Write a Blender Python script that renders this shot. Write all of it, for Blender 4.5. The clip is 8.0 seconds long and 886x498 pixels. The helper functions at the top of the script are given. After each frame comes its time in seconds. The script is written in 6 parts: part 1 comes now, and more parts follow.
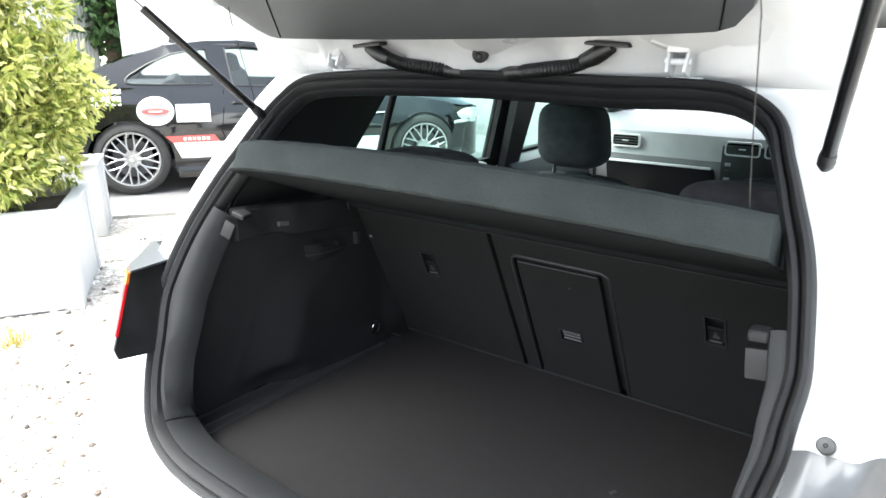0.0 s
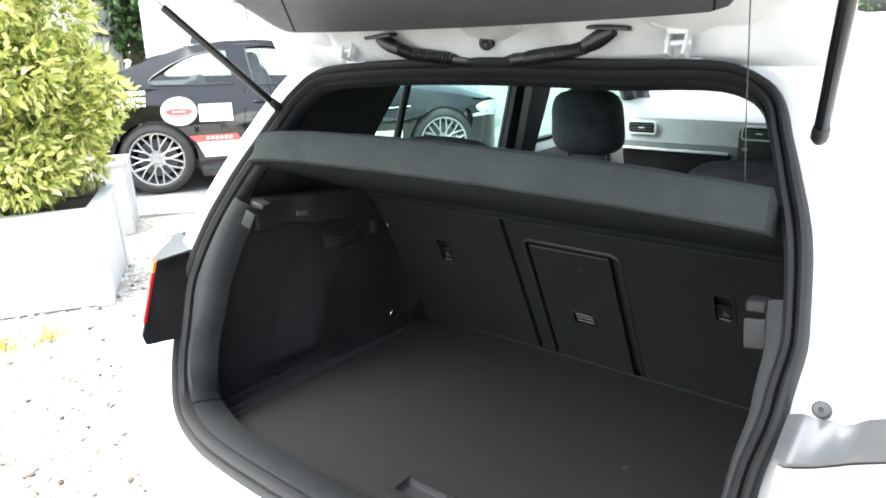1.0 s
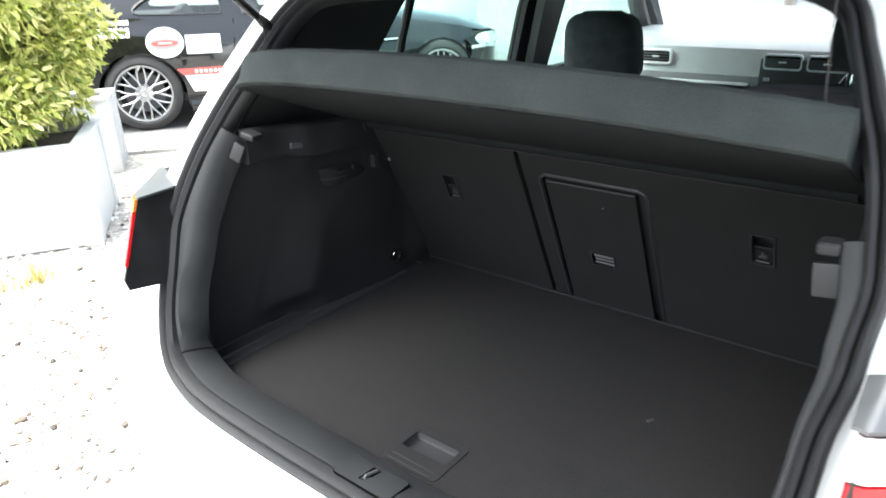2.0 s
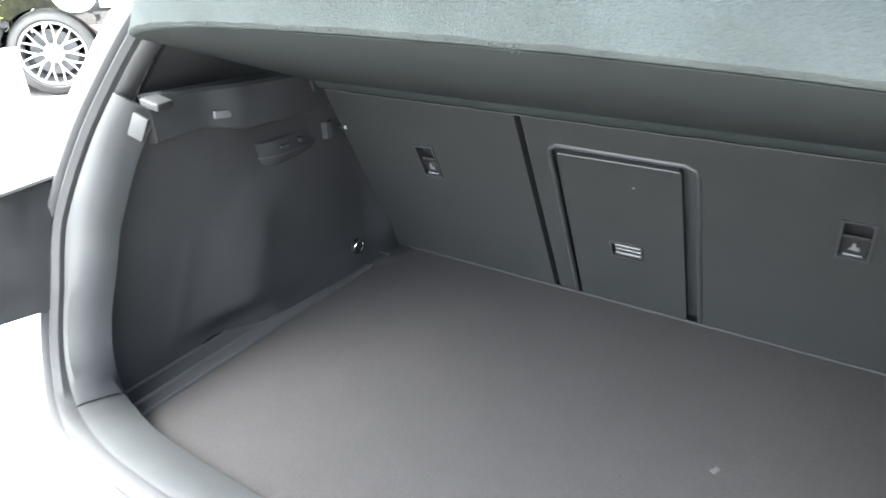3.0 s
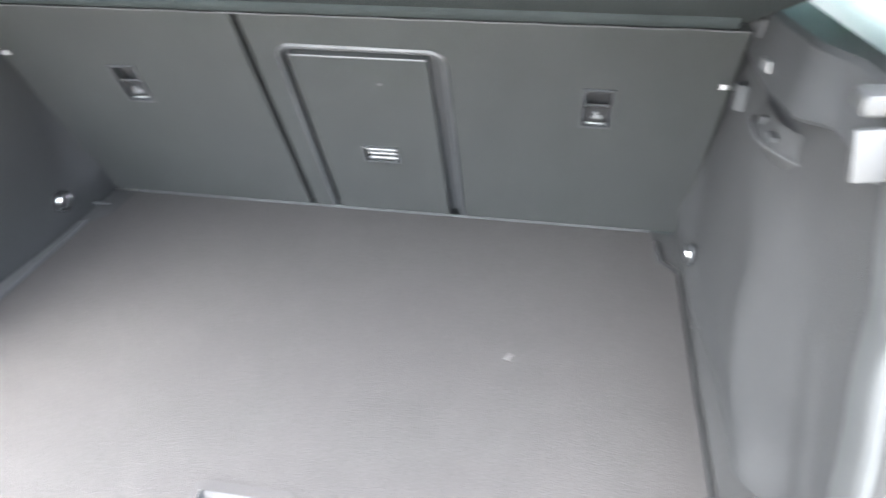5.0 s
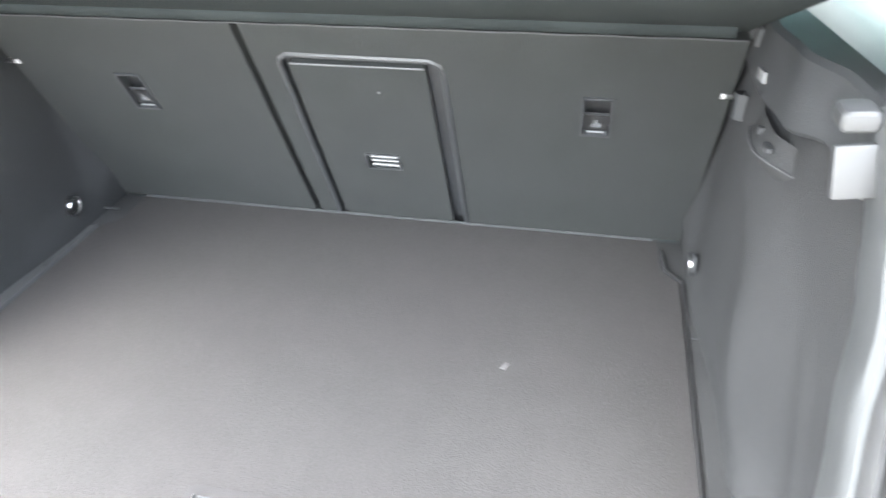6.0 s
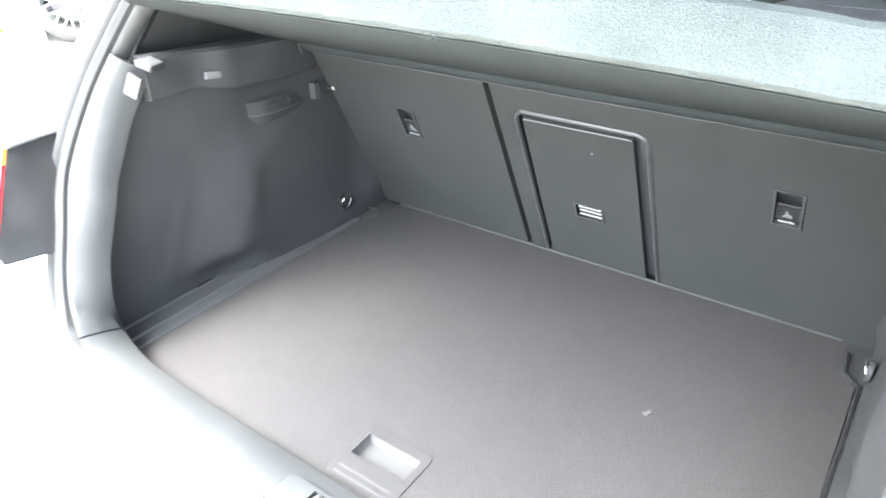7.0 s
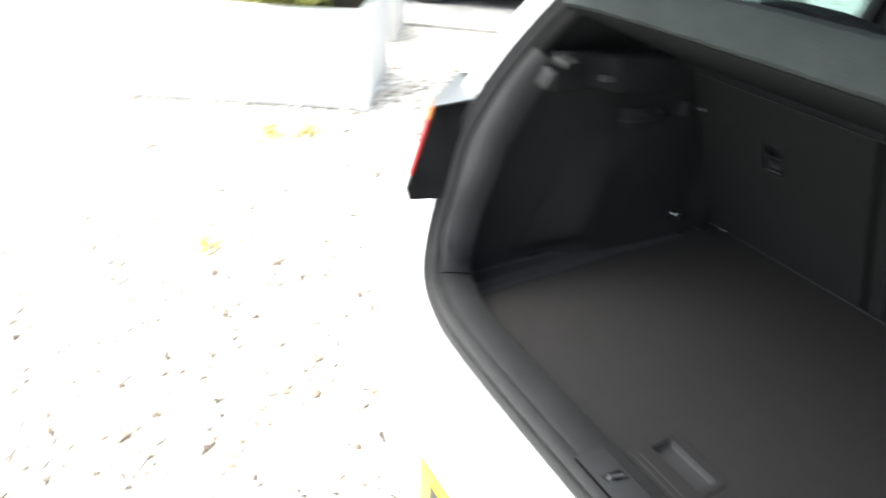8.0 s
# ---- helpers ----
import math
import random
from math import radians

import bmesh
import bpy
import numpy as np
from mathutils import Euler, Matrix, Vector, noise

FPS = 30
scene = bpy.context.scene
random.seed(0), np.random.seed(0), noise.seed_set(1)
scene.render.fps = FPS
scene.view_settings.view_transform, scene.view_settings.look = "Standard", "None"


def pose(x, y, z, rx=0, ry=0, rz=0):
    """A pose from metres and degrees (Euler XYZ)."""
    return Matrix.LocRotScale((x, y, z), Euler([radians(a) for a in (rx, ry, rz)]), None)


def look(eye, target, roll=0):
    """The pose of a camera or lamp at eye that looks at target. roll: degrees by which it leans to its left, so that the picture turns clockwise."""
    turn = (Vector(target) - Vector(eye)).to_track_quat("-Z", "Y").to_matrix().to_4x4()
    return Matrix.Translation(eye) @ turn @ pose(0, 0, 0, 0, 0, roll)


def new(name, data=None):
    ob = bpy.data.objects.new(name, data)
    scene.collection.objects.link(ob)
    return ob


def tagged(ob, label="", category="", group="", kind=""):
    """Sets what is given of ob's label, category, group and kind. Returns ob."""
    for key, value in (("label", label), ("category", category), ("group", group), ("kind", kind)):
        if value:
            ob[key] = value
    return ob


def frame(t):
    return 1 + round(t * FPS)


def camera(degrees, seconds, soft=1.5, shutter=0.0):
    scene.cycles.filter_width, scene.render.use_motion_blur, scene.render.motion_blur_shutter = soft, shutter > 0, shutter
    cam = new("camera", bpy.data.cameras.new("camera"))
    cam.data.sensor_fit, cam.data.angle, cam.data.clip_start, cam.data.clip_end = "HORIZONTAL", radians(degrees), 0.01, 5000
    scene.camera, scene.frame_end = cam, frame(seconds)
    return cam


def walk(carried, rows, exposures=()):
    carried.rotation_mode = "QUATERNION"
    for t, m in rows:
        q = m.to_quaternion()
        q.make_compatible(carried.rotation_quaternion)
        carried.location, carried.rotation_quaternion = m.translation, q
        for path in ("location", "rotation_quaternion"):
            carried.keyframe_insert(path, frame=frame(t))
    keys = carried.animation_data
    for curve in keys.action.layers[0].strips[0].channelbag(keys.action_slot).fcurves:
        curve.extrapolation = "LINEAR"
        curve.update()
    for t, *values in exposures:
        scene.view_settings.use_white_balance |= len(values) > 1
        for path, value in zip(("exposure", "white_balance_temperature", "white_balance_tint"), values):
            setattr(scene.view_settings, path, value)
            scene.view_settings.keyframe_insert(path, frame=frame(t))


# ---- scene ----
cam = camera(66.1, 8.0, shutter=0.5)
PATH = [
    (0, (0.644, -0.496, 1.447), (-0.529, 1.009, 0.846), -0.9),
    (0.5, (0.683, -0.518, 1.452), (-0.513, 0.979, 0.878), -2.4),
    (1, (0.684, -0.516, 1.438), (-0.539, 0.943, 0.826), -2.5),
    (1.2, (0.685, -0.515, 1.434), (-0.541, 0.93, 0.793), -2.2),
    (2.3, (0.504, -0.39, 1.378), (-0.629, 1.025, 0.534), -1.9),
    (2.5, (0.436, -0.344, 1.364), (-0.649, 1.088, 0.486), -1.6),
    (3, (0.35, -0.235, 1.331), (-0.675, 1.228, 0.431), -2.7),
    (3.5, (0.23, -0.159, 1.296), (-0.752, 1.316, 0.368), -2.9),
    (4, (0.194, -0.152, 1.279), (-0.614, 1.343, 0.225), -3.8),
    (4.5, (0.237, -0.158, 1.277), (-0.35, 1.384, 0.145), -2.4),
    (5, (0.294, -0.161, 1.288), (-0.011, 1.453, 0.147), -1.1),
    (5.2, (0.316, -0.164, 1.288), (0.116, 1.465, 0.144), -0.9),
    (6.3, (0.333, -0.148, 1.303), (-0.285, 1.395, 0.191), -2.8),
    (6.5, (0.378, -0.162, 1.33), (-0.463, 1.306, 0.263), -2.7),
    (7, (0.453, -0.252, 1.368), (-0.581, 1.129, 0.356), -2.0),
    (7.5, (0.505, -0.385, 1.389), (-0.577, 0.993, 0.424), -3.6),
    (7.7, (0.452, -0.411, 1.399), (-0.767, 0.83, 0.412), -3.6),
    (7.8, (0.436, -0.42, 1.41), (-0.924, 0.656, 0.412), -2.5),
    (8, (0.408, -0.437, 1.431), (-1.068, 0.417, 0.386), 2.7),
]
EXPOSURES = [(0, 2.76, 6250, 5), (1.2, 2.78, 6250, 5), (2.3, 2.78, 6250, 4), (2.6, 3.52, 6200, 4), (3, 4.86, 6150, 4), (3.5, 5.24, 6170, 4), (4.5, 5.70, 6250, 6), (5.2, 5.92, 6250, 6), (6.3, 5.74, 6250, 5), (7, 5.90, 6280, 5), (7.5, 5.62, 6270, 6), (7.8, 4.03, 6350, 5), (8, 2.65, 6400, 4)]
walk(cam, [(t, look(eye, target, roll)) for t, eye, target, roll in PATH], EXPOSURES)

# ---- light: bright, thinly overcast summer day ----
SUN_EL, SUN_AZ = radians(63), radians(217)
world = bpy.data.worlds.new("sky")
scene.world = world
world.use_nodes = True
wn = world.node_tree.nodes
sky = wn.new("ShaderNodeTexSky")
sky.sky_type, sky.sun_disc, sky.sun_elevation, sky.sun_rotation = "NISHITA", False, SUN_EL, SUN_AZ
sky.air_density, sky.dust_density = 1.0, 6.0
wn["Background"].inputs["Strength"].default_value = 0.15
haze = wn.new("ShaderNodeHueSaturation")      # thin white overcast pales the blue
haze.inputs["Saturation"].default_value = 0.5
world.node_tree.links.new(sky.outputs[0], haze.inputs["Color"])
world.node_tree.links.new(haze.outputs[0], wn["Background"].inputs["Color"])
sun = new("sun", bpy.data.lights.new("sun", "SUN"))
sun.data.energy, sun.data.angle, sun.data.color = 1.6, radians(80), (1.0, 0.985, 0.965)
sun_dir = Vector((math.sin(SUN_AZ) * math.cos(SUN_EL), math.cos(SUN_AZ) * math.cos(SUN_EL), math.sin(SUN_EL)))
sun.matrix_basis = look(tuple(sun_dir * 30), (0, 0, 0))


# ---- materials ----
def mat(name, col, rough=0.5, metal=0.0, var=0.12, scale=9.0, bump=0.0, bscale=300.0, coat=0.0, spec=0.5, mottle=0.0, sheen=0.0):
    m = bpy.data.materials.new(name)
    m.use_nodes = True
    nt = m.node_tree
    b = nt.nodes["Principled BSDF"]
    b.inputs["Roughness"].default_value = rough
    b.inputs["Metallic"].default_value = metal
    b.inputs["Coat Weight"].default_value = coat
    b.inputs["Coat Roughness"].default_value = 0.05
    b.inputs["Specular IOR Level"].default_value = spec
    b.inputs["Sheen Weight"].default_value = sheen
    tc = nt.nodes.new("ShaderNodeTexCoord")
    n1 = nt.nodes.new("ShaderNodeTexNoise")
    n1.inputs["Scale"].default_value, n1.inputs["Detail"].default_value = scale, 6
    nt.links.new(tc.outputs["Object"], n1.inputs["Vector"])
    ramp = nt.nodes.new("ShaderNodeValToRGB")
    ramp.color_ramp.elements[0].position, ramp.color_ramp.elements[1].position = 0.3, 0.7
    ramp.color_ramp.elements[0].color = (*[c * (1 - var) for c in col], 1)
    ramp.color_ramp.elements[1].color = (*[min(1, c * (1 + var)) for c in col], 1)
    nt.links.new(n1.outputs["Fac"], ramp.inputs["Fac"])
    out = ramp.outputs["Color"]
    n2 = nt.nodes.new("ShaderNodeTexNoise")
    n2.inputs["Scale"].default_value, n2.inputs["Detail"].default_value = bscale, 3
    nt.links.new(tc.outputs["Object"], n2.inputs["Vector"])
    if mottle:
        mix = nt.nodes.new("ShaderNodeMixRGB")
        mix.blend_type, mix.inputs["Fac"].default_value = "OVERLAY", mottle
        nt.links.new(out, mix.inputs["Color1"])
        nt.links.new(n2.outputs["Fac"], mix.inputs["Color2"])
        out = mix.outputs["Color"]
    nt.links.new(out, b.inputs["Base Color"])
    rr = nt.nodes.new("ShaderNodeMapRange")
    rr.inputs["To Min"].default_value, rr.inputs["To Max"].default_value = max(0.0, rough - 0.08), min(1.0, rough + 0.08)
    nt.links.new(n1.outputs["Fac"], rr.inputs["Value"])
    nt.links.new(rr.outputs["Result"], b.inputs["Roughness"])
    if bump:
        bn = nt.nodes.new("ShaderNodeBump")
        bn.inputs["Strength"].default_value, bn.inputs["Distance"].default_value = bump, 0.002
        nt.links.new(n2.outputs["Fac"], bn.inputs["Height"])
        nt.links.new(bn.outputs["Normal"], b.inputs["Normal"])
    return m


def glass(name, tint, rough=0.0):
    m = bpy.data.materials.new(name)
    m.use_nodes = True
    nt = m.node_tree
    out = nt.nodes["Material Output"]
    nt.nodes.remove(nt.nodes["Principled BSDF"])
    tr, gl, mix, lw, pw, ma = (nt.nodes.new(k) for k in ("ShaderNodeBsdfTransparent", "ShaderNodeBsdfGlossy", "ShaderNodeMixShader", "ShaderNodeLayerWeight", "ShaderNodeMath", "ShaderNodeMath"))
    tr.inputs["Color"].default_value = (*tint, 1)
    gl.inputs["Roughness"].default_value = rough
    lw.inputs["Blend"].default_value = 0.5
    pw.operation, pw.inputs[1].default_value = "POWER", 4.0
    ma.operation, ma.inputs[1].default_value, ma.inputs[2].default_value = "MULTIPLY_ADD", 0.7, 0.04
    nt.links.new(lw.outputs["Facing"], pw.inputs[0])
    nt.links.new(pw.outputs[0], ma.inputs[0])
    nt.links.new(ma.outputs[0], mix.inputs[0])
    nt.links.new(tr.outputs[0], mix.inputs[1])
    nt.links.new(gl.outputs[0], mix.inputs[2])
    nt.links.new(mix.outputs[0], out.inputs["Surface"])
    return m


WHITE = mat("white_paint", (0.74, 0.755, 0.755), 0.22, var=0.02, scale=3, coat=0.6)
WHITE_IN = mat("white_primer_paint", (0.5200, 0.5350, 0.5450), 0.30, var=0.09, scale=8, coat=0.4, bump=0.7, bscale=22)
BLACK = mat("black_paint", (0.006, 0.006, 0.007), 0.08, var=0.2, scale=4, coat=0.6, spec=0.35)
STRUT = mat("black_strut_paint", (0.004, 0.004, 0.0045), 0.22, var=0.1, scale=20, spec=0.4)
RUBBER = mat("black_rubber", (0.0098, 0.0100, 0.0107), 0.6, spec=0.25, var=0.2, scale=30, bump=0.15, bscale=400)
TYRE = mat("tyre_rubber", (0.030, 0.029, 0.028), 0.75, var=0.25, scale=12, bump=0.2, bscale=150)
CARPET = mat("charcoal_carpet", (0.0176, 0.0169, 0.0171), 0.95, var=0.05, scale=26, bump=0.5, bscale=620, mottle=0.55, spec=0.05)
SEATFELT = mat("seat_back_felt", (0.0162, 0.0171, 0.0171), 0.92, var=0.07, scale=18, bump=0.8, bscale=1100, mottle=0.3, spec=0.05)
LINING = mat("side_lining_felt", (0.0180, 0.0183, 0.0190), 0.92, var=0.08, scale=9, bump=0.8, bscale=900, mottle=0.35, spec=0.05)
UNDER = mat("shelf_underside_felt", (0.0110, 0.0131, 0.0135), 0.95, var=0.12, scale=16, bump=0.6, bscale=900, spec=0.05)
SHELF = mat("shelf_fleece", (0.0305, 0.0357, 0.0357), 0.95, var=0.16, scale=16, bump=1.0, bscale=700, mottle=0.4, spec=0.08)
TRIM = mat("grey_moulded_trim", (0.0185, 0.0194, 0.0203), 0.62, spec=0.15, var=0.10, scale=18, bump=0.14, bscale=1500)
DARKTRIM = mat("dark_moulded_trim", (0.0120, 0.0127, 0.0140), 0.5, var=0.15, scale=15, bump=0.3, bscale=900)
HEADLINER = mat("dark_headliner", (0.0180, 0.0188, 0.0205), 0.95, var=0.1, scale=20, bump=0.4, bscale=900, spec=0.2)
SEATCLOTH = mat("seat_cloth", (0.0420, 0.0425, 0.0480), 0.9, var=0.25, scale=30, bump=0.8, bscale=500, mottle=0.3, sheen=0.03, spec=0.25)
BOLSTER = mat("grey_bolster_cloth", (0.0300, 0.0310, 0.0340), 0.9, var=0.15, scale=30, bump=0.6, bscale=500, spec=0.2)
DASH = mat("dashboard_plastic", (0.2600, 0.2650, 0.2680), 0.5, var=0.1, scale=12, bump=0.3, bscale=700)
SUPPORT = mat("black_grained_support", (0.0130, 0.0137, 0.0150), 0.7, var=0.2, scale=20, bump=0.4, bscale=800, spec=0.2)
LEDGE = mat("ledge_plastic", (0.0250, 0.0255, 0.0270), 0.6, var=0.1, scale=18, spec=0.15)
HATCHTRIM = mat("tailgate_trim_plastic", (0.0430, 0.0465, 0.0485), 0.5, var=0.1, scale=14, bump=0.14, bscale=1500, spec=0.3)
CLIP = mat("grey_clip_plastic", (0.0112, 0.0116, 0.0124), 0.55, var=0.1, spec=0.25)
CARD = mat("door_card_plastic", (0.085, 0.090, 0.092), 0.5, var=0.12, scale=14, bump=0.3, bscale=700)
DISC = mat("dull_brake_iron", (0.10, 0.10, 0.105), 0.45, 0.6, var=0.2)
# non-metal pale grey: the steel pin's specular glint put into its colour
PIN_GLINT = mat("pale_pin_glint", (0.30, 0.30, 0.30), 0.4, var=0.05)
LINT = mat("lint", (0.0185, 0.0176, 0.0180), 0.9, var=0.1)
ICON = mat("grey_print", (0.0500, 0.0520, 0.0550), 0.6, var=0.1)
SATIN = mat("satin_chrome", (0.80, 0.80, 0.80), 0.32, 0.35, var=0.04)
CHROME = mat("chrome", (0.75, 0.76, 0.77), 0.14, 1.0, var=0.05)
SILVER = mat("silver_alloy", (0.4400, 0.4400, 0.4400), 0.32, 0.75, var=0.06, scale=6)
STEEL = mat("bright_steel", (0.7, 0.7, 0.7), 0.25, 1.0, var=0.1)
PALEGREY = mat("pale_grey_plastic", (0.0195, 0.0202, 0.0212), 0.5, var=0.08)
BLACKPL = mat("black_plastic", (0.0070, 0.0070, 0.0075), 0.4, var=0.2, scale=25, bump=0.1)
PLATE = mat("charcoal_moulded_plate", (0.0130, 0.0124, 0.0130), 0.7, spec=0.15, var=0.1, scale=20, bump=0.3, bscale=800)
WELL = mat("mid_grey_plastic", (0.0205, 0.0205, 0.0214), 0.7, spec=0.2, var=0.08)
GASKET = mat("lamp_gasket_rubber", (0.060, 0.061, 0.063), 0.30, var=0.15, scale=20, coat=0.3)
HOLE = mat("dark_recess", (0.0030, 0.0030, 0.0030), 0.9, var=0.1, spec=0.04)
RED = mat("red_lens", (0.34, 0.006, 0.010), 0.12, var=0.08, coat=0.5)
AMBER = mat("amber_lens", (0.42, 0.12, 0.015), 0.12, var=0.08, coat=0.5)
LAMPGLASS = mat("headlamp_glass", (0.62, 0.64, 0.66), 0.08, var=0.06, scale=25, coat=1.0)
PINK = mat("clear_lens", (0.5200, 0.3600, 0.3800), 0.12, var=0.05, coat=1.0)
YELLOW = mat("yellow_plate", (0.80, 0.62, 0.01), 0.35, var=0.04)
DECALW = mat("white_decal", (0.80, 0.80, 0.78), 0.4, var=0.04)
DECALG = mat("grey_decal", (0.2800, 0.2700, 0.2700), 0.4, var=0.05)
DECALR = mat("red_decal", (0.66, 0.09, 0.08), 0.4, var=0.06)
PLANTER = mat("grey_planter", (0.4600, 0.4620, 0.4640), 0.55, var=0.08, scale=5, bump=0.2, bscale=80)
SOIL = mat("soil", (0.05, 0.035, 0.025), 0.95, var=0.4, scale=30, bump=0.8, bscale=60)
BARK = mat("bark", (0.12, 0.085, 0.055), 0.9, var=0.3, scale=20, bump=0.6, bscale=80)
TARMAC = mat("tarmac", (0.17, 0.165, 0.16), 0.9, var=0.18, scale=2.5, bump=0.8, bscale=140, mottle=0.5)
KERB = mat("edging_stone", (0.30, 0.29, 0.27), 0.85, var=0.2, scale=6, bump=0.5, bscale=90)
FENCE = mat("pale_fence_wood", (0.46, 0.45, 0.42), 0.8, var=0.15, scale=8, bump=0.3, bscale=60)
GLASS = glass("car_glass", (0.74, 0.90, 0.86))
GLASSC = glass("windscreen_glass", (0.88, 0.91, 0.92))
GLASSD = glass("coupe_glass", (0.84, 0.88, 0.86))


def gravel_material():
    m = mat("gravel_ground", (0.47, 0.445, 0.405), 0.9, var=0.2, scale=3, spec=0.3)
    nt = m.node_tree
    b = nt.nodes["Principled BSDF"]
    tc = nt.nodes.new("ShaderNodeTexCoord")
    vo = nt.nodes.new("ShaderNodeTexVoronoi")
    vo.inputs["Scale"].default_value = 38
    nt.links.new(tc.outputs["Object"], vo.inputs["Vector"])
    ramp = nt.nodes.new("ShaderNodeValToRGB")
    ramp.color_ramp.elements[0].color, ramp.color_ramp.elements[1].color = (0.20, 0.17, 0.14, 1), (0.52, 0.50, 0.46, 1)
    nt.links.new(vo.outputs["Color"], ramp.inputs["Fac"])
    nt.links.new(ramp.outputs["Color"], b.inputs["Base Color"])
    bn = nt.nodes.new("ShaderNodeBump")
    bn.inputs["Strength"].default_value, bn.inputs["Distance"].default_value, bn.invert = 1.0, 0.012, True
    nt.links.new(vo.outputs["Distance"], bn.inputs["Height"])
    nt.links.new(bn.outputs["Normal"], b.inputs["Normal"])
    return m


def island_material(name, stops, rough, translucent=0.0):
    """Colour that differs from piece to piece of one mesh."""
    m = bpy.data.materials.new(name)
    m.use_nodes = True
    nt = m.node_tree
    b = nt.nodes["Principled BSDF"]
    b.inputs["Roughness"].default_value = rough
    geo = nt.nodes.new("ShaderNodeNewGeometry")
    ramp = nt.nodes.new("ShaderNodeValToRGB")
    cr = ramp.color_ramp
    while len(cr.elements) < len(stops):
        cr.elements.new(0.5)
    for e, (p, c) in zip(cr.elements, stops):
        e.position, e.color = p, (*c, 1)
    nt.links.new(geo.outputs["Random Per Island"], ramp.inputs["Fac"])
    tc = nt.nodes.new("ShaderNodeTexCoord")
    n1 = nt.nodes.new("ShaderNodeTexNoise")
    n1.inputs["Scale"].default_value = 60
    nt.links.new(tc.outputs["Object"], n1.inputs["Vector"])
    mix = nt.nodes.new("ShaderNodeMixRGB")
    mix.blend_type, mix.inputs["Fac"].default_value = "OVERLAY", 0.35
    nt.links.new(ramp.outputs["Color"], mix.inputs["Color1"])
    nt.links.new(n1.outputs["Fac"], mix.inputs["Color2"])
    nt.links.new(mix.outputs["Color"], b.inputs["Base Color"])
    if translucent:
        tl = nt.nodes.new("ShaderNodeBsdfTranslucent")
        ms = nt.nodes.new("ShaderNodeMixShader")
        ms.inputs[0].default_value = translucent
        nt.links.new(mix.outputs["Color"], tl.inputs["Color"])
        nt.links.new(b.outputs[0], ms.inputs[1])
        nt.links.new(tl.outputs[0], ms.inputs[2])
        nt.links.new(ms.outputs[0], nt.nodes["Material Output"].inputs["Surface"])
    return m


GRAVEL = gravel_material()
STONES = island_material("pale_pebbles", [(0.0, (0.04, 0.03, 0.025)), (0.07, (0.13, 0.10, 0.075)), (0.13, (0.34, 0.30, 0.25)), (0.30, (0.50, 0.475, 0.43)), (1.0, (0.66, 0.65, 0.62))], 0.8)
LEAVES = island_material("yellow_green_leaves", [(0.0, (0.09, 0.13, 0.025)), (0.22, (0.26, 0.31, 0.06)), (0.55, (0.56, 0.58, 0.16)), (1.0, (0.80, 0.76, 0.36))], 0.45, 0.35)
DARKLEAVES = island_material("dark_green_leaves", [(0.0, (0.02, 0.05, 0.012)), (0.6, (0.05, 0.11, 0.025)), (1.0, (0.10, 0.18, 0.04))], 0.5, 0.25)


# ---- building helpers ----
def finish(bm, smooth=35):
    bmesh.ops.recalc_face_normals(bm, faces=bm.faces)
    me = bpy.data.meshes.new("mesh")
    bm.to_mesh(me)
    bm.free()
    if smooth:
        me.polygons.foreach_set("use_smooth", [True] * len(me.polygons))
        me.set_sharp_from_angle(angle=radians(smooth))
    return me


def part(name, bm, material, parent=None, label="", smooth=35):
    me = bm if isinstance(bm, bpy.types.Mesh) else finish(bm, smooth)
    if not me.materials:
        me.materials.append(material)
    ob = new(name, me)
    if parent is not None:
        ob.parent = parent
        if parent.type == "EMPTY":
            m = parent.matrix_basis if parent.parent is None else parent.parent.matrix_basis @ parent.matrix_parent_inverse @ parent.matrix_basis
            ob.matrix_parent_inverse = m.inverted()
    return tagged(ob, label) if label else ob


def thing(name, at, label, category, group="", kind=""):
    e = new(name)
    e.empty_display_size = 0.1
    e.matrix_basis = pose(*at)
    return tagged(e, label, category, group, kind)


def join(*bms):
    out = bms[0]
    for b in bms[1:]:
        me = bpy.data.meshes.new("tmp")
        b.to_mesh(me)
        b.free()
        out.from_mesh(me)
        bpy.data.meshes.remove(me)
    return out


def box(c, s, bevel=0.0, m=None, seg=2):
    bm = bmesh.new()
    bmesh.ops.create_cube(bm, size=1.0)
    bmesh.ops.scale(bm, vec=s, verts=bm.verts)
    if bevel:
        bmesh.ops.bevel(bm, geom=list(bm.edges), offset=bevel, segments=seg, profile=0.6, affect="EDGES")
    if m is not None:
        bmesh.ops.transform(bm, matrix=m, verts=bm.verts)
    bmesh.ops.translate(bm, vec=c, verts=bm.verts)
    return bm


def loft(rings, closed=True, caps=False, loop=False):
    bm = bmesh.new()
    vs = [[bm.verts.new(p) for p in r] for r in rings]
    n = len(rings[0])
    pairs = list(zip(vs, vs[1:])) + ([(vs[-1], vs[0])] if loop else [])
    for a, b in pairs:
        for i in range(n if closed else n - 1):
            j = (i + 1) % n
            try:
                bm.faces.new((a[i], a[j], b[j], b[i]))
            except ValueError:
                pass
    if caps:
        bm.faces.new(vs[0])
        bm.faces.new(vs[-1])
    bmesh.ops.remove_doubles(bm, verts=bm.verts, dist=1e-6)
    return bm


def sheet(rings, thick, way):
    """An open surface of rows of points, given thickness along way (a vector or a function of a point)."""
    f = way if callable(way) else (lambda p: way)
    out = []
    for r in rings:
        back = [tuple(Vector(p) + Vector(f(p)) * thick) for p in reversed(r)]
        out.append(list(r) + back)
    return loft(out, True, True)


